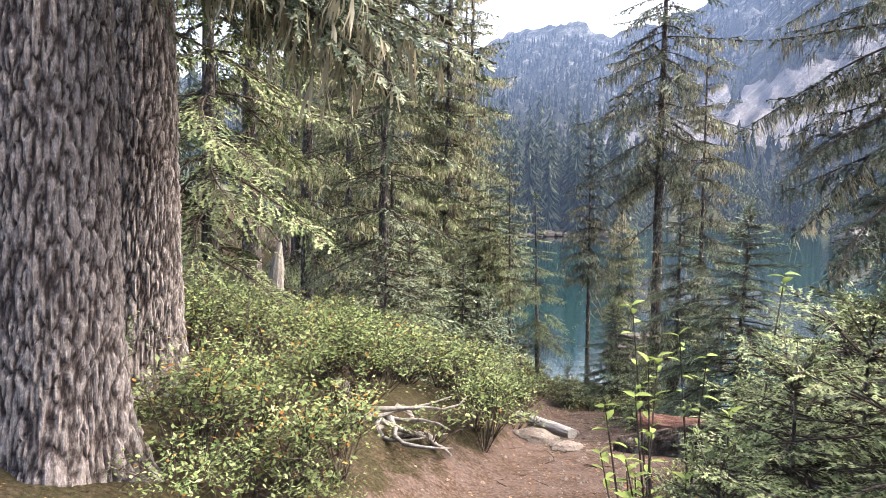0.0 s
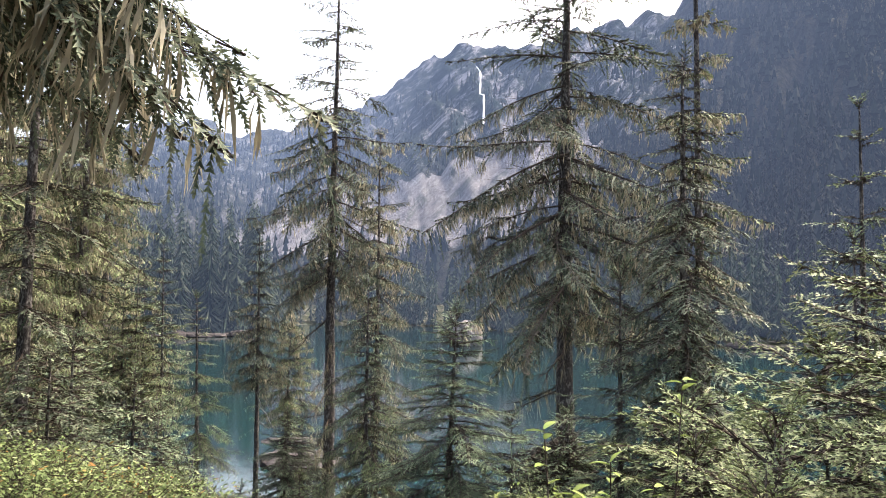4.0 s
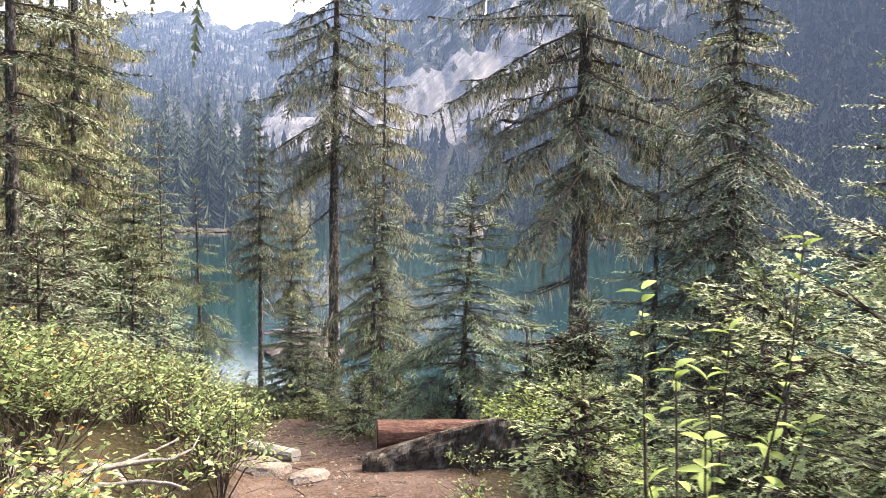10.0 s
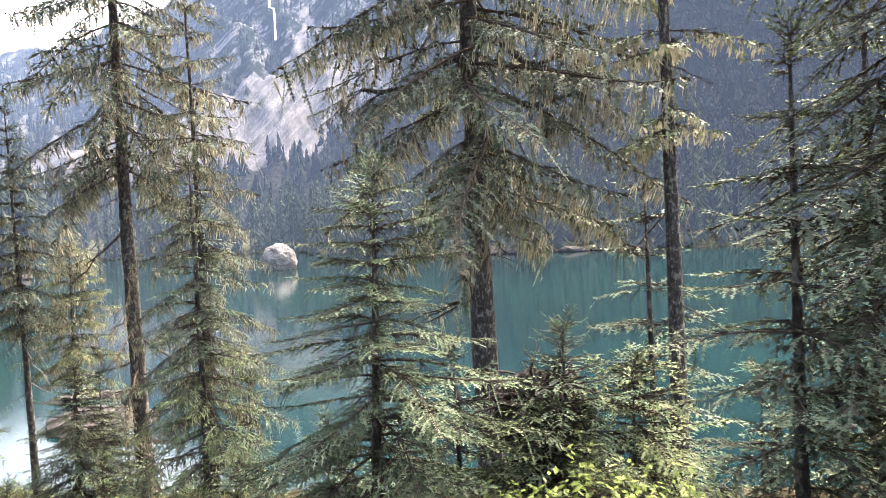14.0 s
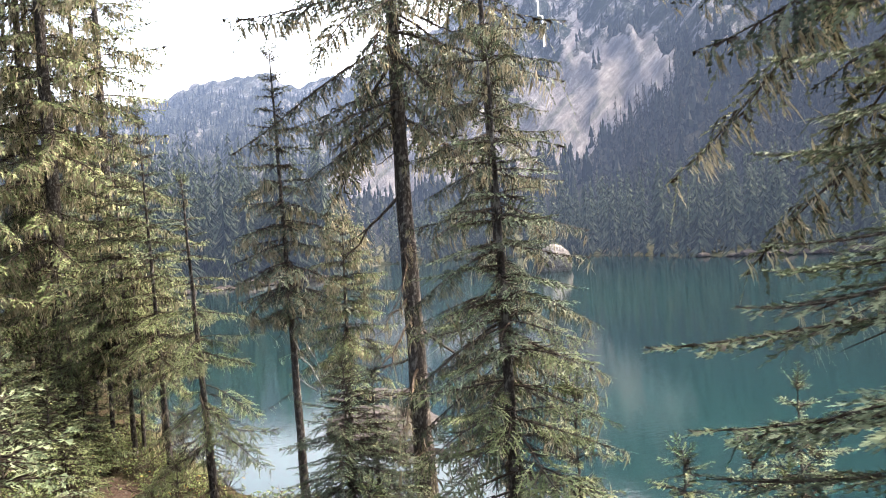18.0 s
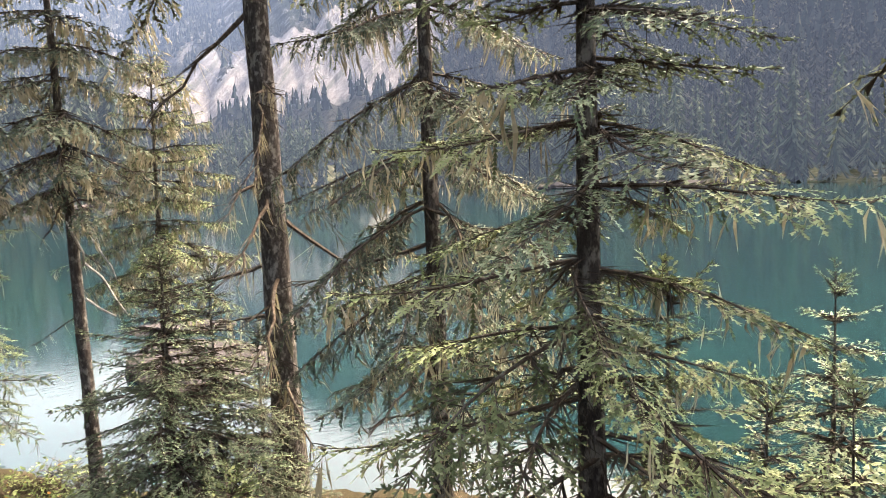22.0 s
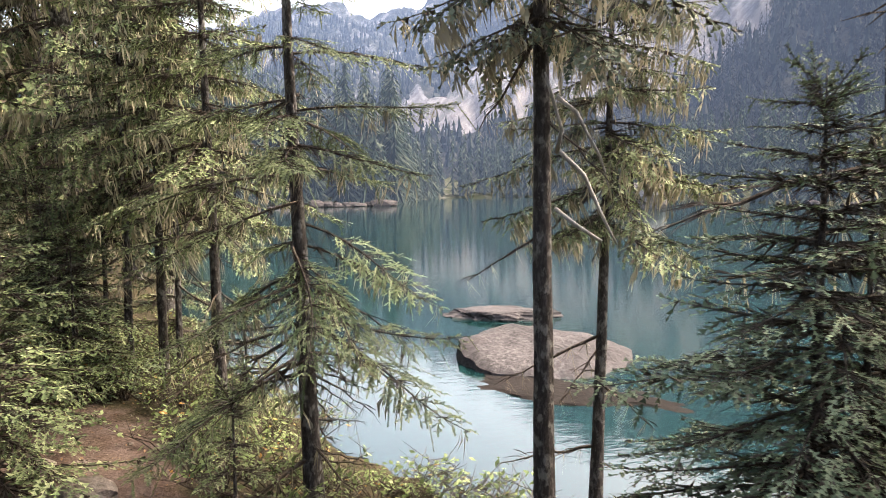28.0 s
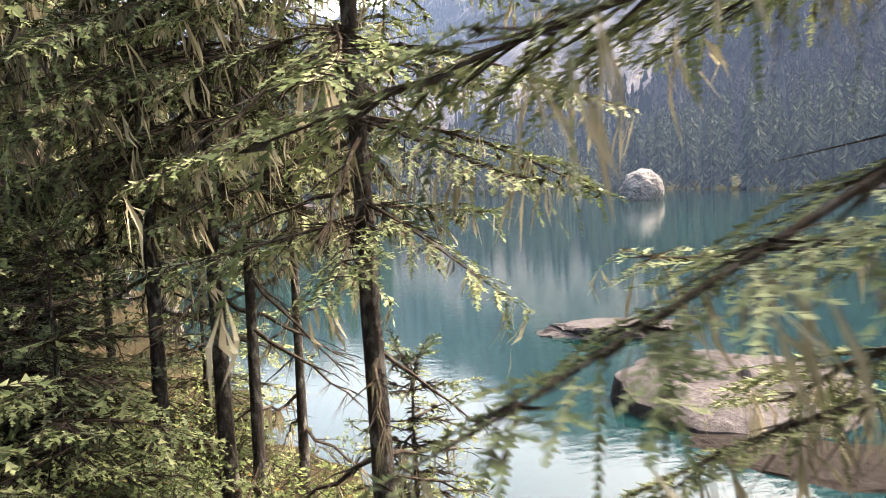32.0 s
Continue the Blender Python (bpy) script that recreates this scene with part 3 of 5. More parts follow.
            V.extend((m1 + s, m1 - s, m1 + Vector((rng.gauss(0, 0.014), rng.gauss(0, 0.014), -h * rng.uniform(0.2, 0.6)))))
            F.extend(((root, n, n + 1), (n, n + 2, n + 1)))
            I.extend((2, 2))
        tones.append((start, len(V), rng.random()))
    me = mesh_of(name, V, F, [M[wood], M[needles], M["lichen"]], I)
    tone = np.zeros(len(V))
    for a, b, v in tones:
        tone[a:b] = v
    me.attributes.new("tone", "FLOAT", "POINT").data.foreach_set("value", tone)
    return me


def dead_bough(seed, length, lichen):
    """A bare branch with a few twigs, hung with lichen."""
    rng = random.Random(seed)
    V, F = [], []
    pts = [Vector((length * k / 6, rng.uniform(-0.02, 0.02), -0.10 * length * (k / 6) ** 1.5 + rng.uniform(-0.012, 0.012))) for k in range(7)]
    tube(pts, [0.010 * (1 - 0.8 * k / 6) * (0.5 + length) for k in range(7)], 5, V, F)
    for k in range(12):
        r, j = rng.randrange(1, 6), rng.randrange(5)
        p = pts[r]
        q = p + Vector((rng.uniform(0.1, 0.35), rng.uniform(-0.28, 0.28), rng.uniform(-0.16, 0.03))) * length
        n = len(V)
        V += [p.lerp(q, 0.55) + Vector((0, 0, 0.012)), q, p.lerp(q, 0.5) + Vector((0.004, 0.003, 0.008))]
        a, b = r * 5 + j, r * 5 + (j + 1) % 5
        F += [(a, b, n), (b, n + 2, n), (a, n, n + 2), (n, n + 2, n + 1)]
    I = [0] * len(F)
    for k in range(lichen * 3):
        r, j = rng.randrange(1, 7), rng.randrange(5)
        p = pts[r] + Vector((rng.uniform(-0.05, 0.05), rng.uniform(-0.03, 0.03), -rng.uniform(0.05, 0.2)))
        n = len(V)
        V.append(p)
        F.append((r * 5 + j, r * 5 + (j + 1) % 5, n))
        I.append(1)
    me = mesh_of("dead_branch", V, F, [M["twig"], M["lichen"]], I)
    me.attributes.new("tone", "FLOAT", "POINT").data.foreach_set("value", [0.55] * len(V))
    return me


BOUGHS = {}
DENSITY = {"close": 1.1, "fine": 1.1, "near": 1.25, "mid": 1.2, "far": 1.05}
# for each nearness: length of one tooth's base, of a needle, and the way from twig to twig
FINENESS = {"close": (0.0085, 0.0115, 0.044), "fine": (0.013, 0.0125, 0.046), "near": (0.019, 0.0145, 0.056), "mid": (0.030, 0.021, 0.076), "far": (0.052, 0.033, 0.115)}
SIZES = (("s", 0.35, 0.50), ("m", 0.75, 0.46), ("l", 1.2, 0.38), ("x", 1.8, 0.32), ("h", 2.8, 0.25))
LICHEN = {"mossy": 26, "old": 22, "thin": 9}
HANG = {"fir": 0.22, "green": 0.28, "dark": 0.35, "hemlock": 0.42, "mossy": 0.7, "old": 0.85, "thin": 0.4}
for kind, mat in (("fir", "fir"), ("hemlock", "hemlock"), ("dark", "dark"), ("mossy", "hemlock"), ("old", "dark"), ("thin", "hemlock"), ("green", "fir")):
    for size, ln, spread in SIZES:
        for lod, (st, nl, g) in FINENESS.items():
            if lod == "close" and (kind not in ("hemlock", "thin") or size == "h") or lod == "fine" and kind in ("dark", "mossy", "old") or lod == "far" and kind in ("thin", "green"):
                continue
            k = {"s": 0.85, "m": 1.0, "l": 1.15, "x": 1.25, "h": 1.3}[size]
            BOUGHS[kind, size, lod] = [bough_mesh("bough", 17 * j + len(BOUGHS), mat, ln, st * k, nl * k, g * k, spread, (0.16, 0.26, 0.34)[j], int(LICHEN.get(kind, 0) * ln), 0.20 if kind == "thin" else 0.13, hang=HANG[kind], inner=22 if kind == "thin" else 16, tooth={"close": 0.7, "fine": 0.8, "near": 1.0, "mid": 1.3, "far": 2.0}[lod]) for j in range(3)]
DEAD = [dead_bough(k, 0.6, 12) for k in range(4)]


def trunk_mesh(height, r0, lean, seed, bark, sides=12, flare=1.5, top=0.12):
    rng = random.Random(seed)
    n = max(8, int(height / 0.35))
    bx, by = rng.uniform(-0.004, 0.004), rng.uniform(-0.004, 0.004)
    pts, rad = [], []
    for k in range(n + 1):
        u = k / n
        pts.append(Vector((lean[0] * u * height + bx * height * math.sin(u * 3.1) + rng.uniform(-1, 1) * r0 * 0.05,
                           lean[1] * u * height + by * height * math.sin(u * 4) + rng.uniform(-1, 1) * r0 * 0.05, u * height - 0.15)))
        rad.append(r0 * ((1 - u) * (1 - top) + top) * (1 + (flare - 1) * math.exp(-u * height / 0.25)) * rng.uniform(0.97, 1.03) * (0.35 if k == n else 1))
    V, F = tube(pts, rad, sides)
    for i, v in enumerate(V):
        ring = pts[min(i // sides, n)]
        V[i] = ring + (v - ring) * (1 + 0.07 * math.sin((i % sides) * 2.4 + (i // sides) * 0.25 + seed))
    return mesh_of("trunk", V, F, [M[bark]], smooth=True), pts


def conifer(name, x, y, top, r0, label, kind="fir", radius=1.0, crown_from=0.15, n=46, lean=(0, 0), seed=0, lod="near", bark="bark", shape=0.8, dead=0,
            droop=0.0, z=None, gap=0.0, lower=None, category="conifer tree", group="", jitter=0.7):
    """A conifer with its trunk and its single boughs, up to the height top (above the sea of the plan)."""
    rng = random.Random(seed * 7 + 3)
    z0 = ground_z(x, y) - 0.05 if z is None else z
    h = top - z0
    tree = new(name)
    tree.matrix_basis = pose(x, y, z0)
    me, pts = trunk_mesh(h, r0, lean, seed, bark, 14 if r0 > 0.08 else 8)
    child("trunk", me, tree)
    az = rng.uniform(0, 6.28)
    n = int(n * DENSITY[lod])
    for k in range(n):
        u = crown_from + (0.985 - crown_from) * ((k // 5 * 5 + 2.5 + rng.uniform(-jitter, jitter)) / (n + 2.5)) ** 0.88
        p = u * (len(pts) - 1)
        i = min(int(p), len(pts) - 2)
        at = pts[i].lerp(pts[i + 1], p - i)
        az += (1.257 if k % 5 else 1.9) + rng.uniform(-0.35, 0.35)
        w = (u - crown_from) / (1 - crown_from)
        ln = radius * (max(1 - w, 0.0) ** shape * 0.92 + 0.10) * rng.uniform(0.72, 1.15) * min(1.0, 0.7 + w * 2.2)
        if rng.random() < gap:
            ln *= rng.uniform(0.3, 0.6)
        size, unit = ("s", 0.35) if ln < 0.52 else ("m", 0.75) if ln < 0.98 else ("l", 1.2) if ln < 1.5 else ("x", 1.8) if ln < 2.25 else ("h", 2.8)
        kd = lower if lower and w < 0.5 + rng.uniform(-0.1, 0.1) else kind
        me = BOUGHS[kd, size, lod][k % 3]
        up = 28 * w ** 2 - 14 * (1 - w) - droop + rng.uniform(-7, 7)
        s = ln / unit
        child("bough", me, tree, Matrix.Translation(at) @ Euler((radians(rng.uniform(-15, 15)), -radians(up), az)).to_matrix().to_4x4() @ Matrix.Diagonal((s, s * rng.uniform(0.85, 1.15), s, 1)))
    for k in range(4):
        child("bough", BOUGHS[kind, "s", lod][k % 3], tree, Matrix.Translation(pts[-1] - Vector((0, 0, 0.12 + 0.02 * k))) @ Euler((0, -radians(60), az + k * 1.6)).to_matrix().to_4x4() @ Matrix.Diagonal((0.7, 0.7, 0.7, 1)))
    for k in range(dead):
        u = rng.uniform(0.12, max(0.2, crown_from + 0.15))
        p = u * (len(pts) - 1)
        i = min(int(p), len(pts) - 2)
        at = pts[i].lerp(pts[i + 1], p - i)
        s = rng.uniform(0.5, 1.2) * (0.5 + radius * 0.5)
        child("dead_branch", DEAD[k % 4], tree, Matrix.Translation(at) @ Euler((0, radians(rng.uniform(5, 40)), rng.uniform(0, 6.28))).to_matrix().to_4x4() @ Matrix.Scale(s, 4))
    return tagged(tree, label, category, group)


# trees beside the trail, in the order in which they are passed
limbed = conifer("hemlock_tree", 6.55, 10.7, 8.6, 0.17, "tall dark hemlock with heavy lichen on spreading boughs", "dark", 3.1, 0.34, 70, seed=1, lod="mid", shape=0.5, dead=14, droop=10, jitter=2.5, lower="old", gap=0.3)
conifer("fir_tree", 3.95, 5.6, 3.7, 0.065, "slender fir with drooping lichen-hung boughs", "dark", 1.25, 0.10, 100, seed=2, shape=0.7, droop=24, dead=8, jitter=1.5)
conifer("fir_tree", 3.55, 5.9, 1.95, 0.04, "young green fir with dense boughs to the ground", "fir", 0.95, 0.06, 44, seed=3, droop=4)
conifer("fir_tree", 7.5, 8.9, 8.0, 0.10, "tall thin fir with pale lichen-spotted trunk", "mossy", 1.1, 0.38, 40, seed=4, dead=6, lod="far")
conifer("fir_tree", 3.24, 8.4, 1.6, 0.05, "young blue-green fir with open boughs, leaning a little", "fir", 1.5, 0.08, 95, (0.05, 0.01), 5, dead=8, lod="fine", droop=6, jitter=1.0)
conifer("fir_tree", 3.63, 11.72, 1.95, 0.055, "young yellow-green fir with a slim bare lower trunk", "green", 1.08, 0.08, 90, seed=6, dead=18, lower="thin", lod="fine", droop=8, jitter=1.2)
conifer("hemlock_tree", 4.77, 14.1, 4.8, 0.07, "thin dark hemlock hung with tan lichen", "old", 1.5, 0.2, 64, seed=7, dead=10, droop=10, lod="near")
conifer("hemlock_tree", 4.42, 15.62, 8.4, 0.13, "tall straight hemlock with a bare grey-brown trunk and lichen", "dark", 2.5, 0.42, 62, (0, 0), 8, dead=18, shape=0.75, droop=14, lod="mid", jitter=2.0, lower="old")
bare_fir = conifer("fir_tree", 3.2, 16.5, 3.1, 0.062, "thin fir with a bare trunk and pale broken branches", "dark", 1.0, 0.46, 56, (-0.01, 0), 9, dead=8, lod="mid", lower="old", droop=4)
conifer("fir_tree", 4.0, 17.5, 1.15, 0.05, "thin leaning fir beside the water", "mossy", 1.0, 0.5, 50, (0.03, 0), 10, dead=10, lod="near", shape=0.55, jitter=1.5)
conifer("fir_tree", 2.25, 17.52, 1.75, 0.06, "slim fir with boughs reaching over the trail", "hemlock", 1.3, 0.2, 46, (-0.03, 0), 11, dead=26, lower="thin", lod="close", droop=6, jitter=2.0)
conifer("fir_tree", 1.8, 19.6, 3.0, 0.05, "slim green fir in a clump beside the shore", "green", 1.25, 0.28, 60, (-0.02, 0), 12, dead=16, lod="near", lower="thin")
for k, (x, y, top, r, kd) in enumerate([(0.98, 21.0, 2.4, 0.045, "hemlock"), (1.30, 20.9, 2.9, 0.05, "hemlock"), (1.43, 20.8, 2.2, 0.035, "fir"), (1.75, 21.4, 1.8, 0.035, "hemlock"), (0.72, 21.6, 1.2, 0.03, "fir")]):
    conifer("fir_tree", x, y, top, r, "slim fir with a bare lower trunk in a tight clump", kd, 1.25, 0.36, 46, (0, 0), 20 + k, dead=14, lod="mid", lower="thin", group="clump of firs by the shore")
conifer("fir_tree", 3.4, 15.05, -0.38, 0.035, "small dark fir standing over the water", "fir", 1.35, 0.04, 100, seed=31, droop=8, shape=0.85, lod="near", jitter=0.8)
conifer("fir_tree", 3.74, 15.2, -0.55, 0.03, "small dark fir standing over the water", "dark", 1.1, 0.04, 66, seed=32, droop=8, shape=0.9, jitter=0.6)
conifer("fir_tree", 4.1, 15.35, -1.0, 0.025, "small dark fir standing over the water", "dark", 0.8, 0.04, 40, seed=39, droop=8, shape=0.9, jitter=0.5)
conifer("fir_sapling", 1.8, 16.95, -1.6, 0.015, "small bright hemlock beside the trail", "hemlock", 0.5, 0.06, 26, seed=43)
conifer("fir_sapling", 2.4, 14.3, -1.5, 0.018, "small bright hemlock beside the trail", "hemlock", 0.55, 0.06, 26, seed=44)
conifer("fir_sapling", 3.1, 13.2, -1.15, 0.02, "small bright fir above the lake", "hemlock", 0.75, 0.06, 34, seed=45, lod="mid")
conifer("fir_sapling", 4.2, 11.9, -0.3, 0.025, "thin young fir beside a bigger one", "hemlock", 0.6, 0.1, 26, seed=33, lod="mid")
conifer("fir_sapling", 7.1, 12.8, -0.75, 0.03, "small bright fir above the lake", "fir", 0.95, 0.08, 36, seed=34, lod="mid")
conifer("fir_sapling", 2.6, 9.6, -0.55, 0.02, "small yellow-green fir beside the trail", "hemlock", 0.75, 0.05, 28, seed=35)
conifer("fir_sapling", 5.3, 12.2, -1.0, 0.025, "small bright fir above the lake", "hemlock", 0.8, 0.08, 30, seed=36, lod="mid")
conifer("fir_sapling", 4.4, 8.9, 0.3, 0.03, "young green fir below a rotten stump", "fir", 0.95, 0.08, 34, seed=37, lod="mid")
conifer("fir_sapling", 4.5, 7.9, 0.5, 0.03, "young blue-green fir standing before a rotten stump", "fir", 1.0, 0.1, 56, seed=47, jitter=0.9)
conifer("fir_sapling", 2.5, 4.4, 0.35, 0.02, "small bright fir among the shrubs", "hemlock", 0.6, 0.05, 26, seed=42, shape=0.6, lod="mid")
conifer("fir_sapling", 2.0, 2.35, 1.95, 0.03, "young hemlock crowding the trail", "hemlock", 0.95, 0.12, 44, seed=38, shape=0.5)
for k, (z, az, ln) in enumerate(((2.75, 146, 1.25), (3.0, -30, 1.15), (2.45, -52, 1.3))):
    a = radians(az)
    pts = [Vector((math.cos(a + 0.12 * math.sin(j * 1.9 + k)) * ln * j / 6, math.sin(a + 0.12 * math.sin(j * 1.9 + k)) * ln * j / 6, z - limbed.location.z + 0.10 * math.sin(j * 1.1 + k) - 0.045 * j)) for j in range(7)]
    V, F = tube(pts, [0.055 - 0.0055 * j for j in range(7)], 9)
    limb = child("limb", mesh_of("limb", V, F, [M["bark"]], smooth=True), limbed, label="thick crooked dark limb")
    for j in (3, 4, 5, 6):
        for sg in (-1, 1):
            child("bough", BOUGHS["old", "m", "near"][(j + k) % 3], limb, Matrix.Translation(pts[j]) @ Euler((0, radians(32 + 8 * sg), a + sg * 0.9 * (6.6 - j) / 3)).to_matrix().to_4x4())
for k, line in enumerate((((0.03, -0.05, 0), (0.02, -0.12, 0.10), (-0.06, -0.16, 0.28), (-0.08, -0.16, 0.34)), ((0.03, -0.05, 0.02), (0.14, -0.10, -0.10), (0.22, -0.12, -0.28), (0.30, -0.12, -0.42)),
                          ((0.03, -0.05, 0.25), (0.10, -0.10, 0.18), (0.20, -0.14, -0.02), (0.24, -0.15, -0.16)), ((0.02, -0.05, -0.25), (0.10, -0.12, -0.33), (0.2, -0.16, -0.40)))):
    V, F = tube([Vector(q) + Vector((0, 0, -0.72 - bare_fir.location.z)) for q in line], [0.011, 0.010, 0.008, 0.004][:len(line)], 6)
    child("broken_branch", mesh_of("broken_branch", V, F, [M["deadwood"]], smooth=True), bare_fir, label="pale bare broken branch")


# ---- the two big old trunks at the start, with boughs that hang over the trail ----
def old_tree(x, y, r, h, seed, label, boughs):
    z0 = ground_z(x, y) - 0.1
    tree = new("old_conifer")
    tree.matrix_basis = pose(x, y, z0)
    rng = random.Random(seed)
    sides = 170
    zs = [0.022 * j for j in range(150)]
    while zs[-1] < h:
        zs.append(zs[-1] + 0.3)
    V, F, crack = [], [], []
    for zz in zs:
        rad = r * (1 - 0.55 * zz / h) * (1 + 0.5 * math.exp(-zz / 0.26))
        for k in range(sides):
            a = 2 * math.pi * k / sides
            root = 1 + 0.2 * math.exp(-zz / 0.35) * math.sin(a * 5 + seed)
            q = Vector((math.cos(a) * r, math.sin(a) * r, zz * 0.20 + seed * 9))
            q += noise.noise_vector(q * 9) * 0.03 + noise.noise_vector(q * 40) * 0.008
            d1 = noise.voronoi(q * 33)[0]
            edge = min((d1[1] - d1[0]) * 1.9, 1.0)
            flake = noise.fractal(Vector((q.x * 30, q.y * 30, zz * 22)), 0.8, 2.0, 4)
            rr = rad * root * (1 + 0.012 * math.sin(a * 3 + zz)) + 0.024 * edge ** 0.6 + 0.008 * flake
            V.append((rr * math.cos(a), rr * math.sin(a), zz - 0.1))
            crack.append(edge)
    for j in range(len(zs) - 1):
        for k in range(sides):
            k2 = (k + 1) % sides
            F.append((j * sides + k, j * sides + k2, (j + 1) * sides + k2, (j + 1) * sides + k))
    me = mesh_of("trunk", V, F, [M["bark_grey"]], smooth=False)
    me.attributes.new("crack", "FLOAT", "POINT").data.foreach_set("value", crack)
    child("trunk", me, tree)
    for zz, az, ln, kd, up in boughs:
        size, unit = ("m", 0.75) if ln < 1.0 else ("l", 1.2) if ln < 1.5 else ("x", 1.8)
        s = ln / unit
        child("bough", (HANGING if kd == "hang" else BOUGHS[kd, size, "mid"])[int(zz * 10) % 3], tree,
              Matrix.Translation((0, 0, zz - z0)) @ Euler((radians(rng.uniform(-15, 15)), -radians(up), radians(az))).to_matrix().to_4x4() @ Matrix.Diagonal((s, s, s, 1)))
    return tagged(tree, label, "conifer tree")


HANGING = [bough_mesh("bough", 900 + j, "dark", 1.8, 0.018, 0.022, 0.075, 0.34, 0.3 + 0.08 * j, 26, 0.30, hang=0.9, inner=26) for j in range(3)]
rg = random.Random(5)
over = [(rg.uniform(2.5, 3.15), rg.uniform(-20, 30), rg.uniform(1.55, 2.2), "hang", rg.uniform(-20, 3)) for _ in range(11)]
old_tree(-1.83, 3.6, 0.29, 11, 1, "massive old conifer trunk with deeply furrowed grey bark", over)
old_tree(-1.98, 4.95, 0.27, 11, 2, "second massive grey-barked trunk with flaring roots",
         [(rg.uniform(2.6, 4.5), rg.uniform(-40, 60), rg.uniform(1.3, 2.2), "hemlock", rg.uniform(-22, -5)) for _ in range(14)])

# trees of the wooded bank on the inland side and farther along the shore
for k, (x, y, top, r, kd, rad, cf, nb) in enumerate([
        (-2.3, 7.6, 6.5, 0.10, "hemlock", 1.7, 0.14, 66), (-2.4, 9.6, 9, 0.14, "mossy", 1.5, 0.25, 46), (-0.9, 11.5, 7, 0.10, "dark", 1.7, 0.10, 60),
        (-2.2, 12.5, 9, 0.12, "mossy", 1.6, 0.15, 50), (0.15, 23.5, 11, 0.18, "mossy", 2.3, 0.10, 120), (-0.35, 24.6, 11, 0.14, "mossy", 2.1, 0.12, 100),
        (-1.0, 15.6, 5.6, 0.07, "mossy", 1.35, 0.10, 56), (-1.5, 17.4, 7.5, 0.09, "mossy", 1.5, 0.15, 56), (-1.9, 15.4, 8, 0.1, "hemlock", 1.6, 0.12, 50),
        (-2.0, 19.6, 9, 0.11, "hemlock", 1.6, 0.12, 54), (-3.4, 22.5, 11, 0.15, "mossy", 1.7, 0.22, 50), (1.0, 28.0, 12, 0.16, "mossy", 2.3, 0.12, 92),
        (-2.6, 28.6, 12, 0.15, "mossy", 1.8, 0.2, 46), (-0.6, 28.5, 11, 0.13, "mossy", 1.7, 0.2, 46), (0.2, 31.5, 12, 0.14, "mossy", 1.7, 0.2, 44),
        (-1.6, 22.2, 11, 0.13, "mossy", 2.2, 0.12, 80), (-1.3, 33.5, 12, 0.14, "hemlock", 1.8, 0.15, 44), (-4.6, 33, 12, 0.15, "mossy", 1.8, 0.2, 44),
        (-3.6, 17.5, 9, 0.11, "mossy", 1.6, 0.12, 46), (-3.2, 25.2, 12, 0.14, "mossy", 2.4, 0.12, 92), (-0.2, 26.4, 7, 0.08, "hemlock", 1.4, 0.1, 44),
        (-3.0, 20.6, 7, 0.10, "mossy", 1.6, 0.08, 46), (-4.4, 23.4, 9, 0.12, "mossy", 1.8, 0.08, 46), (-2.1, 25.4, 8, 0.10, "hemlock", 1.7, 0.08, 46), (-3.6, 28.0, 9, 0.12, "mossy", 1.9, 0.08, 46),
        (0.9, 32.5, 13, 0.14, "hemlock", 2.4, 0.12, 92), (-2.9, 32.0, 11, 0.13, "hemlock", 2.0, 0.08, 46), (-6.0, 31.0, 11, 0.13, "mossy", 2.0, 0.08, 46)]):
    conifer("conifer", x, y, top, r, "tall shaggy conifer hung with lichen in the woods", kd, rad * 1.15, cf, int(nb * (1.0 if y < 25 and y != 22.5 else 0.65)), seed=60 + k, lod="mid" if y < 18 else "far", dead=6, droop=8, shape=0.55, group="woods on the bank")
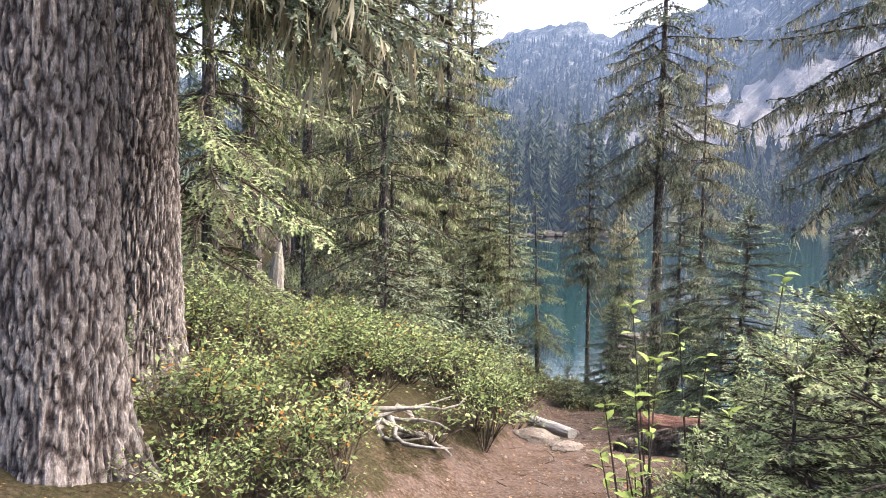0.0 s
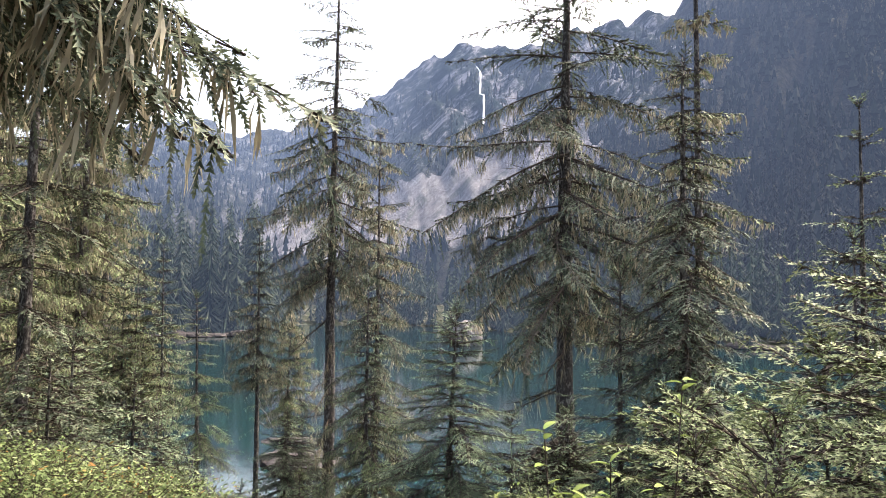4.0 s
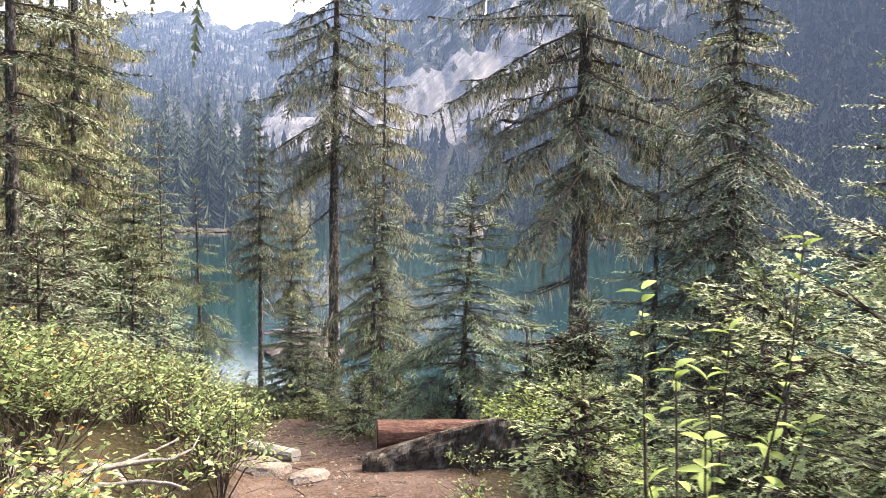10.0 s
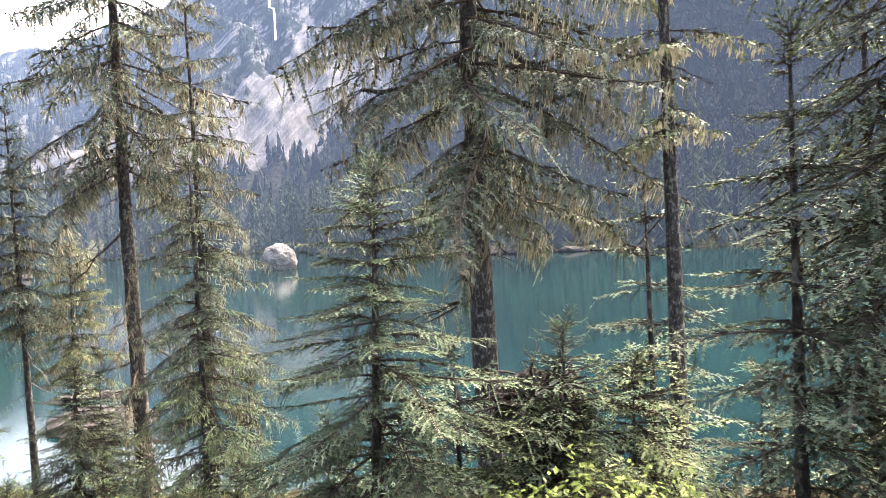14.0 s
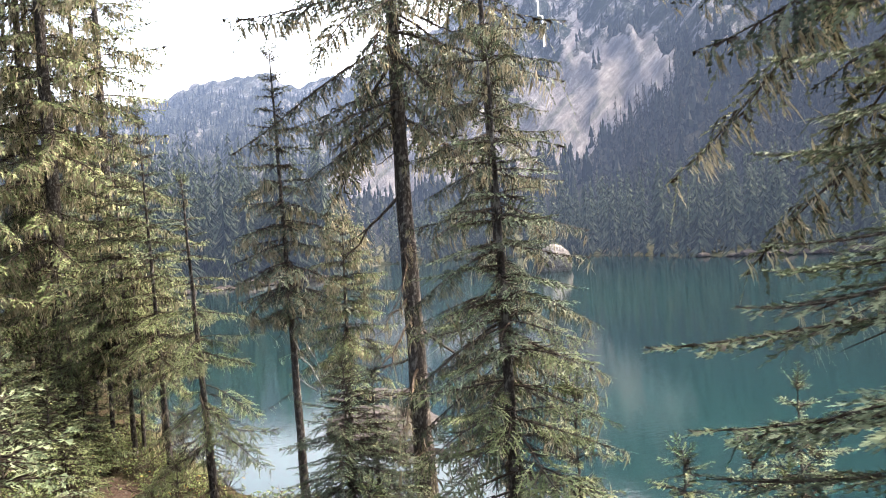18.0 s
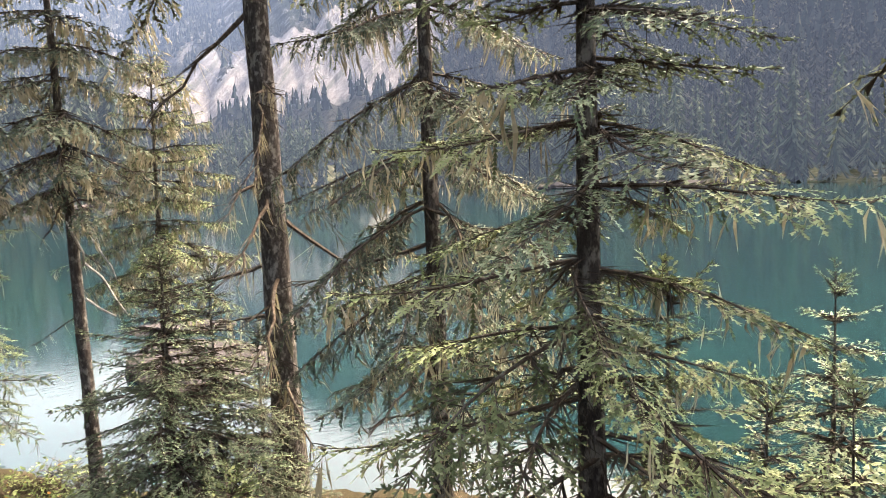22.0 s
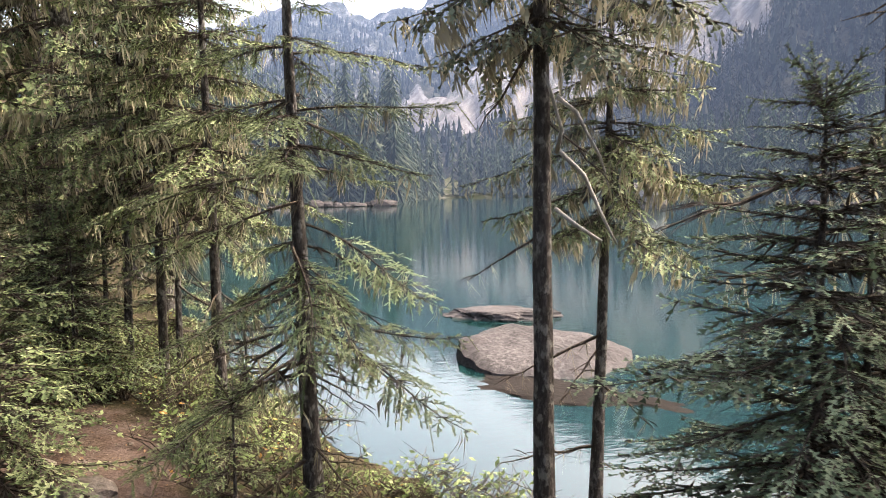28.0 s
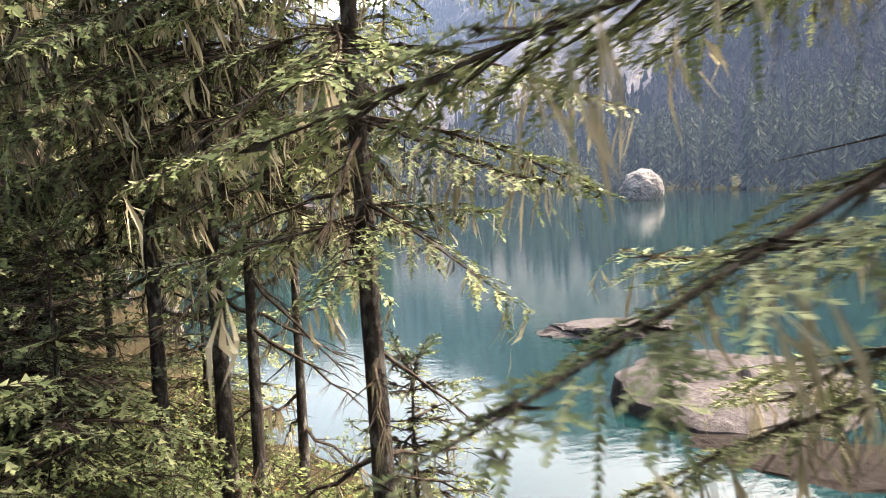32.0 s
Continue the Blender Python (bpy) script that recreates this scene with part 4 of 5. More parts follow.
for k, (x, y, top, r, kd, rad) in enumerate([
        (0.1, 13.8, -0.6, 0.03, "fir", 0.9), (-0.1, 18.6, -0.9, 0.03, "fir", 0.85), (0.5, 20.9, -0.9, 0.03, "fir", 1.1), (0.15, 21.9, -0.8, 0.03, "hemlock", 1.1), (-0.2, 22.9, -0.4, 0.03, "fir", 1.1),
        (-0.4, 9.4, 1.3, 0.04, "fir", 1.0), (0.3, 10.6, 0.8, 0.03, "fir", 0.95), (0.75, 12.0, 0.2, 0.03, "fir", 0.9), (-0.6, 8.2, 1.2, 0.03, "dark", 0.95),
        (8.2, 5.6, 3.2, 0.06, "hemlock", 1.3), (9.2, 7.6, 4.5, 0.08, "fir", 1.5), (6.4, 5.8, 2.4, 0.05, "fir", 1.2), (7.2, 3.6, 3.6, 0.06, "hemlock", 1.4), (10.5, 6.0, 6, 0.1, "mossy", 1.6),
        (5.2, 3.2, 2.2, 0.05, "hemlock", 1.1), (9.0, 10.2, 2.4, 0.06, "fir", 1.3),
        (0.55, 17.9, -1.35, 0.025, "hemlock", 0.8), (0.25, 19.3, -0.9, 0.03, "hemlock", 1.0), (-0.45, 20.3, -0.2, 0.035, "fir", 1.1), (-1.2, 19.4, 0.4, 0.035, "hemlock", 1.1), (-0.7, 18.2, -0.5, 0.03, "hemlock", 1.0),
        (-1.0, 22.8, 1.2, 0.04, "hemlock", 1.3), (-2.2, 21.2, 1.0, 0.04, "fir", 1.2), (0.3, 16.5, -1.7, 0.02, "hemlock", 0.7)]):
    conifer("fir_tree", x, y, top, r, "young fir with boughs down to the ground", kd, rad * 1.08, 0.06, 48, seed=90 + k, lod="mid" if y > 8 and x < 1 else "far", shape=0.7, group="young firs")


# ---- far forest ----
def far_tree(V, F, x, y, z, h, r, rng, tiers):
    """A narrow spire of ragged skirts, or of single boughs where it is near enough."""
    if tiers < 20:
        sides = 4
        for k in range(tiers):
            u0, u1 = k / tiers, min(1.0, (k + 1.7) / tiers)
            rr = r * ((1 - u0) ** 0.85 + 0.03)
            n = len(V)
            V.append((x + rng.uniform(-0.1, 0.1), y, z + h * u1))
            t = rng.random() * 6
            for j in range(sides):
                q = rr * rng.uniform(0.5, 1.35)
                V.append((x + math.cos(t + j * 6.283 / sides) * q, y + math.sin(t + j * 6.283 / sides) * q, z + h * (u0 + rng.uniform(-0.03, 0.05))))
            F.extend((n, n + 1 + j, n + 1 + (j + 1) % sides) for j in range(sides))
        return
    n0 = len(V)
    V += [(x - 0.14, y, z), (x + 0.14, y, z), (x, y, z + h)]
    F.append((n0, n0 + 1, n0 + 2))
    thin = rng.uniform(0.55, 1.0)
    for k in range(tiers):
        u = 0.05 + 0.93 * (k + rng.random()) / tiers
        az = rng.random() * 6.283
        ln = r * ((1 - u) ** thin + 0.05) * rng.uniform(0.35, 1.3)
        c, s = math.cos(az), math.sin(az)
        w = min(ln * 0.26, 0.16)
        zz = z + h * u
        n = len(V)
        dz = ln * rng.uniform(0.3, 1.1)
        V += [(x, y, zz + dz * 0.2), (x + c * ln * 0.55 - s * w, y + s * ln * 0.55 + c * w, zz - dz * 0.6), (x + c * ln, y + s * ln, zz - dz), (x + c * ln * 0.55 + s * w, y + s * ln * 0.55 - c * w, zz - dz * 0.6)]
        F += [(n, n + 1, n + 2), (n, n + 2, n + 3)]


def forest(name, spots, tiers, label, seed, mat="far_needles"):
    rng = random.Random(seed)
    V, F = [], []
    for x, y, z, h in spots:
        far_tree(V, F, x, y, z, h, h * (rng.uniform(0.10, 0.17) if tiers > 40 else rng.uniform(0.15, 0.24)), rng, int(tiers * h / 8) if tiers > 40 else tiers)
    me = mesh_of(name, V, F, [M[mat]])
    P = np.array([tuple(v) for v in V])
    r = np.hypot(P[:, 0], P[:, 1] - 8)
    # haze for the needles' emission, with more high on the left ridge
    ridge_haze = np.clip((np.degrees(np.arctan2(-P[:, 0], P[:, 1] - 8)) + 27) / 6, 0, 1) * np.clip((np.degrees(np.arctan2(P[:, 2], r)) - 5) / 4, 0, 1)
    me.attributes.new("haze_glow", "FLOAT", "POINT").data.foreach_set("value", (r / 380) ** 0.6 * (1 + 0.35 * ridge_haze))
    ob = new(name, me)
    tagged(ob, label, "forest", kind="stuff")


rng = random.Random(11)
spots = []
for i in range(len(SHORE)):
    a, b = SHORE[i], SHORE[(i + 1) % len(SHORE)]
    if i < 12 or i > 25:
        continue
    d = b - a
    ln = float(np.hypot(*d))
    out = np.array([-d[1], d[0]]) / ln
    for _ in range(int(ln * 4.2)):
        u, o = rng.random(), rng.random() ** 1.6 * 30 + 0.3
        p = a + d * u + out * o
        if math.hypot(p[0] - 1.7, p[1] - 13) > 42 and not inside(p[None], SHORE)[0]:
            spots.append((p[0], p[1], ground_z(*p) - 0.2, rng.uniform(12, 19) if 14 <= i <= 17 else rng.uniform(7, 13)))
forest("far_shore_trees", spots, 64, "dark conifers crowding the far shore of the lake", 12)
lower = []
while len(lower) < 1500:
    j, i = int(rng.random() ** 1.5 * 34), rng.randrange(slope_T.shape[1])
    if not -82 < slope_T[0, i] < -34 or slope_tal[j, i] > 0.2:
        continue
    x, y, z = slope_v[j, i]
    lower.append((x + rng.uniform(-2, 2), y + rng.uniform(-2, 2), z - 0.5, rng.uniform(8, 14)))
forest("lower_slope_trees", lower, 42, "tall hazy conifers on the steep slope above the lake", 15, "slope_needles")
hill = []
tries = 0
while len(hill) < 12000 and tries < 90000:
    tries += 1
    j, i = int((rng.random() ** 0.8) * 96), rng.randrange(slope_T.shape[1])
    if slope_tal[j, i] > 0.25 + 0.1 * rng.random() or (slope_cl[j, i] > 0.45 and rng.random() > 0.22):
        continue
    x, y, z = slope_v[j, i]
    hill.append((x + rng.uniform(-3, 3), y + rng.uniform(-3, 3), z - 0.5, rng.uniform(4, 9)))
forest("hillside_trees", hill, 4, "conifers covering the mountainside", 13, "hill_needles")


# ---- rocks ----
def rock(name, x, y, z, size, seed, label, mat="rock", flat=1.0, category="rock", turn=0.0, cuts=3, rough=0.18, tilt=0.0):
    bm = bmesh.new()
    bmesh.ops.create_icosphere(bm, subdivisions=cuts, radius=1.0)
    for v in bm.verts:
        d = v.co.normalized()
        facet = noise.cell(d * 1.7 + Vector((seed, 0, 0)))
        k = 1 + rough * noise.fractal(d * 1.6 + Vector((seed * 3.1, 1, 2)), 0.8, 2.0, 4) + 0.035 * facet
        v.co = Vector((d.x * size[0] * k, d.y * size[1] * k, d.z * size[2] * k))
        if flat < 1.0 and v.co.z > size[2] * flat:
            v.co.z = size[2] * flat + (v.co.z - size[2] * flat) * 0.15
    me = bpy.data.meshes.new(name)
    bm.to_mesh(me)
    bm.free()
    me.materials.append(M[mat])
    ob = new(name, me)
    ob.matrix_basis = pose(x, y, z, tilt, 0, turn)
    return tagged(ob, label, category)


rock("boulder", 38.7, 72.2, LAKE_Z + 0.75, (1.8, 1.7, 1.8), 3, "pale round boulder standing in the lake", "boulder", cuts=5, rough=0.12)


def slab(name, outline, top, mat, label, seed):
    """A flat-topped rock with a cornered outline; it is highest along its far edge and sinks below the water all round."""
    pts = np.array(outline, float)
    mid = pts.mean(0)
    turn = np.arctan2(pts[:, 1] - mid[1], pts[:, 0] - mid[0])
    order = np.argsort(turn)
    turn, far = turn[order], np.hypot(*(pts[order] - mid).T)
    rings, sides = 16, 90
    V, F = [Vector((0, 0, top))], []
    for j in range(1, rings + 1):
        for k in range(sides):
            a = -math.pi + 2 * math.pi * k / sides
            u = min(1.0, j / (rings - 3))
            r = np.interp(a, turn, far, period=2 * math.pi) * u * (1 + 0.07 * noise.fractal(Vector((math.cos(a) * 2.2 + seed, math.sin(a) * 2.2, 0)), 0.8, 2.1, 4)) * (1 + 0.04 * max(0, j - rings + 3))
            p = Vector((math.cos(a) * r, math.sin(a) * r, 0))
            n = noise.fractal(Vector((p.x * 1.7 + seed, p.y * 1.7, 0.5)), 0.8, 2.1, 5)
            z = top * (0.66 + 0.34 * p.y) + 0.06 * n - 0.12 * u ** 5
            p.z = z if j <= rings - 3 else z - (z + 0.5) * (j - rings + 3) / 3
            V.append(p * 1.0 + Vector((0.03 * n, 0.03 * n, 0)))
    for k in range(sides):
        F.append((0, 1 + k, 1 + (k + 1) % sides))
        for j in range(rings - 1):
            p, q = 1 + j * sides + k, 1 + j * sides + (k + 1) % sides
            F.append((p, p + sides, q + sides, q))
    ob = new(name, mesh_of(name, V, F, [M[mat]]))
    ob.matrix_basis = pose(mid[0], mid[1], LAKE_Z)
    return tagged(ob, label, "rock")


slab("rock_slab", ((4.9, 22.85), (5.5, 23.45), (6.4, 23.3), (7.15, 22.4), (6.55, 21.65), (5.75, 21.4), (5.15, 21.8)), 0.36, "wetrock", "large pale flat-topped rock slab in the lake", 2)
# dark shelf stands in for sunken rock plus the slab's reflection and shade
rock("rock_slab", 5.7, 20.95, LAKE_Z - 0.2, (1.8, 0.95, 0.26), 8, "dark shelf just clear of the water, for sunken rock and reflections", "drowned_reflection", 0.85, "rock", -50, 5, 0.22)
rock("rock_slab", 6.65, 25.75, LAKE_Z - 0.12, (1.0, 0.5, 0.36), 6, "flat pale rock slab in the shallows", "wetrock", 0.7, "rock", -24, 5, 0.26)
rng = random.Random(41)
for a, b, n in (((2, 87), (12, 94.6), 16), ((12, 94.6), (22, 96.6), 22), ((57.4, 74), (61.4, 61), 20), ((61.4, 61), (69, 50.6), 14)):
    for k in range(n):
        u = rng.random()
        q = rng.uniform(0.35, 1.0) * rng.uniform(0.5, 1.2)
        rock("shore_rock", a[0] + (b[0] - a[0]) * u + rng.uniform(-0.6, 0.6), a[1] + (b[1] - a[1]) * u + rng.uniform(-0.6, 0.6), LAKE_Z + 0.1 * q, (q * rng.uniform(0.9, 1.6), q, q * rng.uniform(0.4, 0.75)), 300 + k,
             "grey rock at the far edge of the lake", "wetrock", category="rock", turn=rng.uniform(0, 360), cuts=2)["group"] = "rocks along the far shore"
for k, (x, y, s) in enumerate([(1.0, 17.75, 0.20), (0.15, 20.0, 0.13), (-1.2, 21.6, 0.16), (0.96, 7.54, 0.24), (1.15, 6.85, 0.16), (1.5, 8.6, 0.12), (0.7, 18.3, 0.13), (0.15, 4.6, 0.1), (1.3, 16.6, 0.12), (-0.2, 20.4, 0.12)]):
    rock("stone", x, y, ground_z(x, y) + s * 0.12, (s, s * 0.75, s * 0.42), 20 + k, "worn stone set in the dirt trail", "trail_stone", category="stone", turn=k * 47)


# ---- logs, stumps, roots ----
def log(name, a, b, r, mat, label, seed=0, cut="", sides=30, rough=0.12):
    """A log from a to b, built along its own z so that its grain runs with it."""
    a, b = Vector(a), Vector(b)
    d = b - a
    base = new(name)
    base.matrix_basis = Matrix.Translation(a) @ d.to_track_quat("Z", "Y").to_matrix().to_4x4()
    n = 26
    V, F = [], []
    for j in range(n + 1):
        t = j / n
        for k in range(sides):
            g = 2 * math.pi * k / sides
            groove = abs(noise.fractal(Vector((math.cos(g) * 5, math.sin(g) * 5, t * 2.2 + seed)), 0.9, 2, 4))
            rr = r * (1 - 0.12 * t) * (1 + rough * noise.fractal(Vector((math.cos(g) * 1.6, math.sin(g) * 1.6, t * 3 + seed)), 0.9, 2, 4) - 0.10 * min(groove, 1))
            V.append((math.cos(g) * rr, math.sin(g) * rr, d.length * t))
    for j in range(n):
        for k in range(sides):
            k2 = (k + 1) % sides
            F.append((j * sides + k, j * sides + k2, (j + 1) * sides + k2, (j + 1) * sides + k))
    F.append(tuple(reversed(range(sides))))
    F.append(tuple(n * sides + k for k in range(sides)))
    child("body", mesh_of("body", V, F, [M[mat]]), base)
    if cut:
        C = [(math.cos(6.2832 * k / sides) * r * 0.9, math.sin(6.2832 * k / sides) * r * 0.9, -0.005) for k in range(sides)]
        child("cut_end", mesh_of("cut_end", C, [tuple(reversed(range(sides)))], [M[cut]]), base, label="pale sawn end of the log")
    return tagged(base, label, "log")


M["sawn"] = bark_mat("sawn_wood", (0.12, 0.08, 0.055), (0.21, 0.15, 0.105), (0.30, 0.22, 0.165), 2.0, 0.2, 0)
gz1 = ground_z(1.95, 7.2)
log("split_log", (2.0, 7.6, gz1 + 0.13), (3.0, 7.24, gz1 + 0.13), 0.13, "redwood", "short reddish cut log with a sawn end lying beside the trail", 3, "sawn", rough=0.08)
log("fallen_log", (3.7, 5.25, ground_z(3.7, 5.25) + 0.10), (4.55, 4.88, ground_z(4.55, 4.88) + 0.12), 0.13, "deadwood", "weathered grey broken log under the firs", 6, rough=0.25)
log("trail_edge_log", (0.95, 8.98, ground_z(0.95, 8.98) + 0.03), (1.42, 8.08, ground_z(1.42, 8.08) + 0.05), 0.07, "deadwood", "thin pale log edging the trail", 8)


def half_log(a, b, label, seed):
    """A rotten half log on the ground: an upright dark face between a low end and a high one, a thin ridge along its top and a back that slopes down."""
    a, b = Vector(a), Vector(b)
    d = b - a
    base = new("rotten_log")
    base.matrix_basis = Matrix.Translation(a) @ Matrix.Rotation(math.atan2(d.y, d.x), 4, "Z")
    n, m = 44, 30
    V, F = [], []
    for i in range(n + 1):
        t = i / n
        high = (0.20 + 0.30 * min(1.0, t * 1.35)) * min(1.0, 0.85 + t * 9) * min(1.0, 0.6 + (1 - t) * 10)
        for j in range(m):
            v = j / (m - 1)
            if v < 0.5:
                y, z = -0.03 + 0.07 * (v * 2) ** 2, high * v * 2
            else:
                w = (v - 0.5) * 2
                y, z = 0.04 + 0.34 * w, high * (1 - w ** 2.2)
            q = Vector((t * 5, y * 7, z * 6 + seed))
            k = noise.fractal(q, 0.8, 2.1, 5)
            V.append((t * d.length, y - 0.035 * k - 0.03 * abs(noise.noise(q * 2.3)), z - 0.08 + 0.02 * k))
    for i in range(n):
        for j in range(m - 1):
            p = i * m + j
            F.append((p, p + m, p + m + 1, p + 1))
    F.append(tuple(range(m)))
    F.append(tuple(n * m + j for j in reversed(range(m))))
    child("body", mesh_of("body", V, F, [M["rotten"]]), base)
    return tagged(base, label, "log")


half_log((1.6, 6.93, ground_z(1.6, 6.93)), (2.8, 6.36, ground_z(2.8, 6.36)), "dark rotten half log with a sharp ridge beside the trail", 5)


def root_wad(x, y, z, seed):
    """An upturned stump: a rotten mass with broken roots standing out of it and one bent pale branch across the top."""
    rng = random.Random(seed)
    base = new("stump")
    base.matrix_basis = pose(x, y, z)
    bm = bmesh.new()
    bmesh.ops.create_icosphere(bm, subdivisions=4, radius=1.0)
    for v in bm.verts:
        d = v.co.normalized()
        k = 1 + 0.45 * noise.fractal(d * 3.4 + Vector((seed, 4, 1)), 0.8, 2.1, 6)
        v.co = Vector((d.x * 0.36 * k, d.y * 0.30 * k, d.z * 0.28 * k))
    part("body", bm, M["rotten"], base)
    zg = ground_z(x, y) - z - 0.1
    V, F = tube([(0, 0, zg), (0.02, 0, zg * 0.6), (0, 0, -0.1)], [0.42, 0.3, 0.2], 14)
    child("base", mesh_of("base", V, F, [M["rotten"]], smooth=True), base)
    for k in range(46):
        az, el = rng.uniform(0, 6.28), rng.uniform(-0.7, 1.3)
        d = Vector((math.cos(az) * math.cos(el), math.sin(az) * math.cos(el), math.sin(el)))
        pts = [d * 0.22]
        for j in range(4):
            pts.append(pts[-1] + (d + Vector((rng.uniform(-0.5, 0.5), rng.uniform(-0.5, 0.5), -0.25 * j))).normalized() * rng.uniform(0.06, 0.12))
        V, F = tube(pts, [0.016, 0.013, 0.010, 0.007, 0.003], 5)
        child("root", mesh_of("root", V, F, [M["rotten"]]), base)
    pts = [Vector((-0.45 + 0.2 * j, -0.34, 0.26 + 0.10 * math.sin(j * 0.5))) for j in range(7)]
    V, F = tube(pts, [0.008 - 0.0009 * j for j in range(7)], 6)
    child("dead_branch", mesh_of("dead_branch", V, F, [M["old_root"]]), base, label="pale bare branch bent across the stump")
    return tagged(base, "dark upturned rotten stump with broken roots", "stump")


root_wad(4.72, 8.3, -0.42, 2)
bs = new("stump")
bs.matrix_basis = pose(-1.95, 8.9, ground_z(-1.95, 8.9))
V, F = tube([(0, 0, -0.1), (0, 0, 0.3), (0.01, 0, 0.7), (0.03, 0.01, 0.95), (0.06, 0.02, 1.25)], [0.13, 0.105, 0.10, 0.085, 0.02], 10)
child("body", mesh_of("body", V, F, [M["old_root"]]), bs)
tagged(bs, "pale broken snag standing among the shrubs", "snag")

rt = new("driftwood_root")
rt.matrix_basis = pose(-0.25, 5.15, ground_z(-0.25, 5.15))
rg = random.Random(4)
for k in range(13):
    az = radians(rg.uniform(-95, 20)) if k else radians(-48)
    p = Vector((rg.uniform(-0.5, -0.1), rg.uniform(0.2, 0.8), rg.uniform(0.14, 0.3))) if k else Vector((-0.55, 0.9, 0.32))
    d = Vector((math.cos(az), math.sin(az), -0.28))
    pts = [p]
    for j in range(6):
        d = (d + Vector((rg.uniform(-0.5, 0.5), rg.uniform(-0.5, 0.5), rg.uniform(-0.3, 0.25)))).normalized()
        p = p + d * (rg.uniform(0.09, 0.17) if k else 0.2)
        pts.append(Vector((p.x, p.y, max(p.z, 0.012))))
    r = rg.uniform(0.018, 0.042) if k else 0.07
    V, F = tube(pts, [r * (1 - 0.8 * (j / 6) ** 1.3) * rg.uniform(0.8, 1.2) for j in range(7)], 8)
    child("root", mesh_of("root", V, F, [M["old_root"]], smooth=True), rt)
tagged(rt, "bleached grey root lying at the edge of the trail", "root")


# ---- shrubs ----
def shrub_mesh(seed, h, r, leaves, size, mats, share=(0.85, 0.15)):
    rng = random.Random(seed)
    V, F, I = [], [], []
    tips = []
    for k in range(13):
        az, out = rng.uniform(0, 6.28), rng.uniform(0.15, 1.0)
        top = Vector((math.cos(az) * r * out, math.sin(az) * r * out, h * rng.uniform(0.6, 1.0) * (1.1 - 0.4 * out)))
        mid = top * 0.5 + Vector((rng.uniform(-0.06, 0.06), rng.uniform(-0.06, 0.06), h * 0.08))
        tube([Vector((0, 0, -0.05)), mid, top], [0.006, 0.004, 0.0015], 3, V, F)
        for _ in range(5):
            u = rng.uniform(0.35, 0.95)
            a = mid.lerp(top, u)
            b = a + Vector((rng.uniform(-1, 1), rng.uniform(-1, 1), rng.uniform(0.0, 0.9))).normalized() * rng.uniform(0.10, 0.26) * (0.5 + h)
            tube([a, b], [0.0025, 0.001], 3, V, F)
            tips.append((a, b))
    I += [0] * len(F)
    for k in range(leaves):
        a, b = rng.choice(tips)
        p = a.lerp(b, rng.uniform(0.1, 1.05)) + Vector((rng.uniform(-1, 1), rng.uniform(-1, 1), rng.uniform(-1, 1))) * 0.025
        d = Vector((rng.uniform(-1, 1), rng.uniform(-1, 1), rng.uniform(-0.35, 0.6))).normalized()
        s = d.cross(Vector((0, 0, 1))).normalized()
        s = (s + Vector((0, 0, rng.uniform(-0.6, 0.6)))).normalized()
        ln = size * rng.uniform(0.6, 1.25)
        n = len(V)
        V += [p, p + d * ln * 0.5 + s * ln * 0.27, p + d * ln, p + d * ln * 0.5 - s * ln * 0.27]
        F.append((n, n + 1, n + 2, n + 3))
        I.append(1 if rng.random() < share[0] else 2)
    return mesh_of("foliage", V, F, [M["twig"], M[mats[0]], M[mats[1]]], I)


SHRUBS = [shrub_mesh(k, 0.62, 0.45, 620, 0.036, ("leaf", "leaf_red"), (0.975, 0.025)) for k in range(4)] + [shrub_mesh(9, 0.55, 0.42, 560, 0.036, ("leaf", "leaf_red"), (0.86, 0.14))]
LOW = [shrub_mesh(20 + k, 0.26, 0.36, 115, 0.046, ("leaf", "leaf_red"), (0.95, 0.05)) for k in range(3)]
BRIGHT = [shrub_mesh(30 + k, 0.75, 0.42, 330, 0.056, ("leaf_bright", "leaf"), (0.8, 0.2)) for k in range(3)]


def shrub(me, x, y, s, label, name="huckleberry_shrub", group="shrubs along the trail", sz=1.0):
    ob = new(name)
    ob.matrix_basis = pose(x, y, ground_z(x, y), 0, 0, (x * 91 + y * 57) % 360) @ Matrix.Diagonal((s, s, s * sz, 1))
    child("foliage", me, ob)
    return tagged(ob, label, "shrub", group)


rng = random.Random(21)
placed = 0
TR = TRAIL[:, :2]
while placed < 140:
    x, y = rng.uniform(-3.6, 1.4), rng.choice((rng.uniform(3.6, 10), rng.uniform(3.6, 10), rng.uniform(10, 27)))
    d, i, u = along(np.array([(x, y)]), TRAIL)
    seg = TR[min(i[0] + 1, len(TR) - 1)] - TR[i[0]]
    ap = np.array((x, y)) - TR[i[0]]
    if d[0] < (0.8 if y < 6.5 else 0.98) or d[0] > 3.6 or seg[0] * ap[1] - seg[1] * ap[0] < 0 or math.hypot(x + 1.83, y - 3.6) < 0.6 or math.hypot(x + 0.2, y - 5.1) < 0.75:
        continue
    shrub(SHRUBS[rng.choice((0, 1, 2, 3, 4))], x, y, rng.uniform(0.75, 1.15) * (1.0 if y < 11 else 0.8), "light green huckleberry shrub with a few turning leaves")
    placed += 1
placed = 0
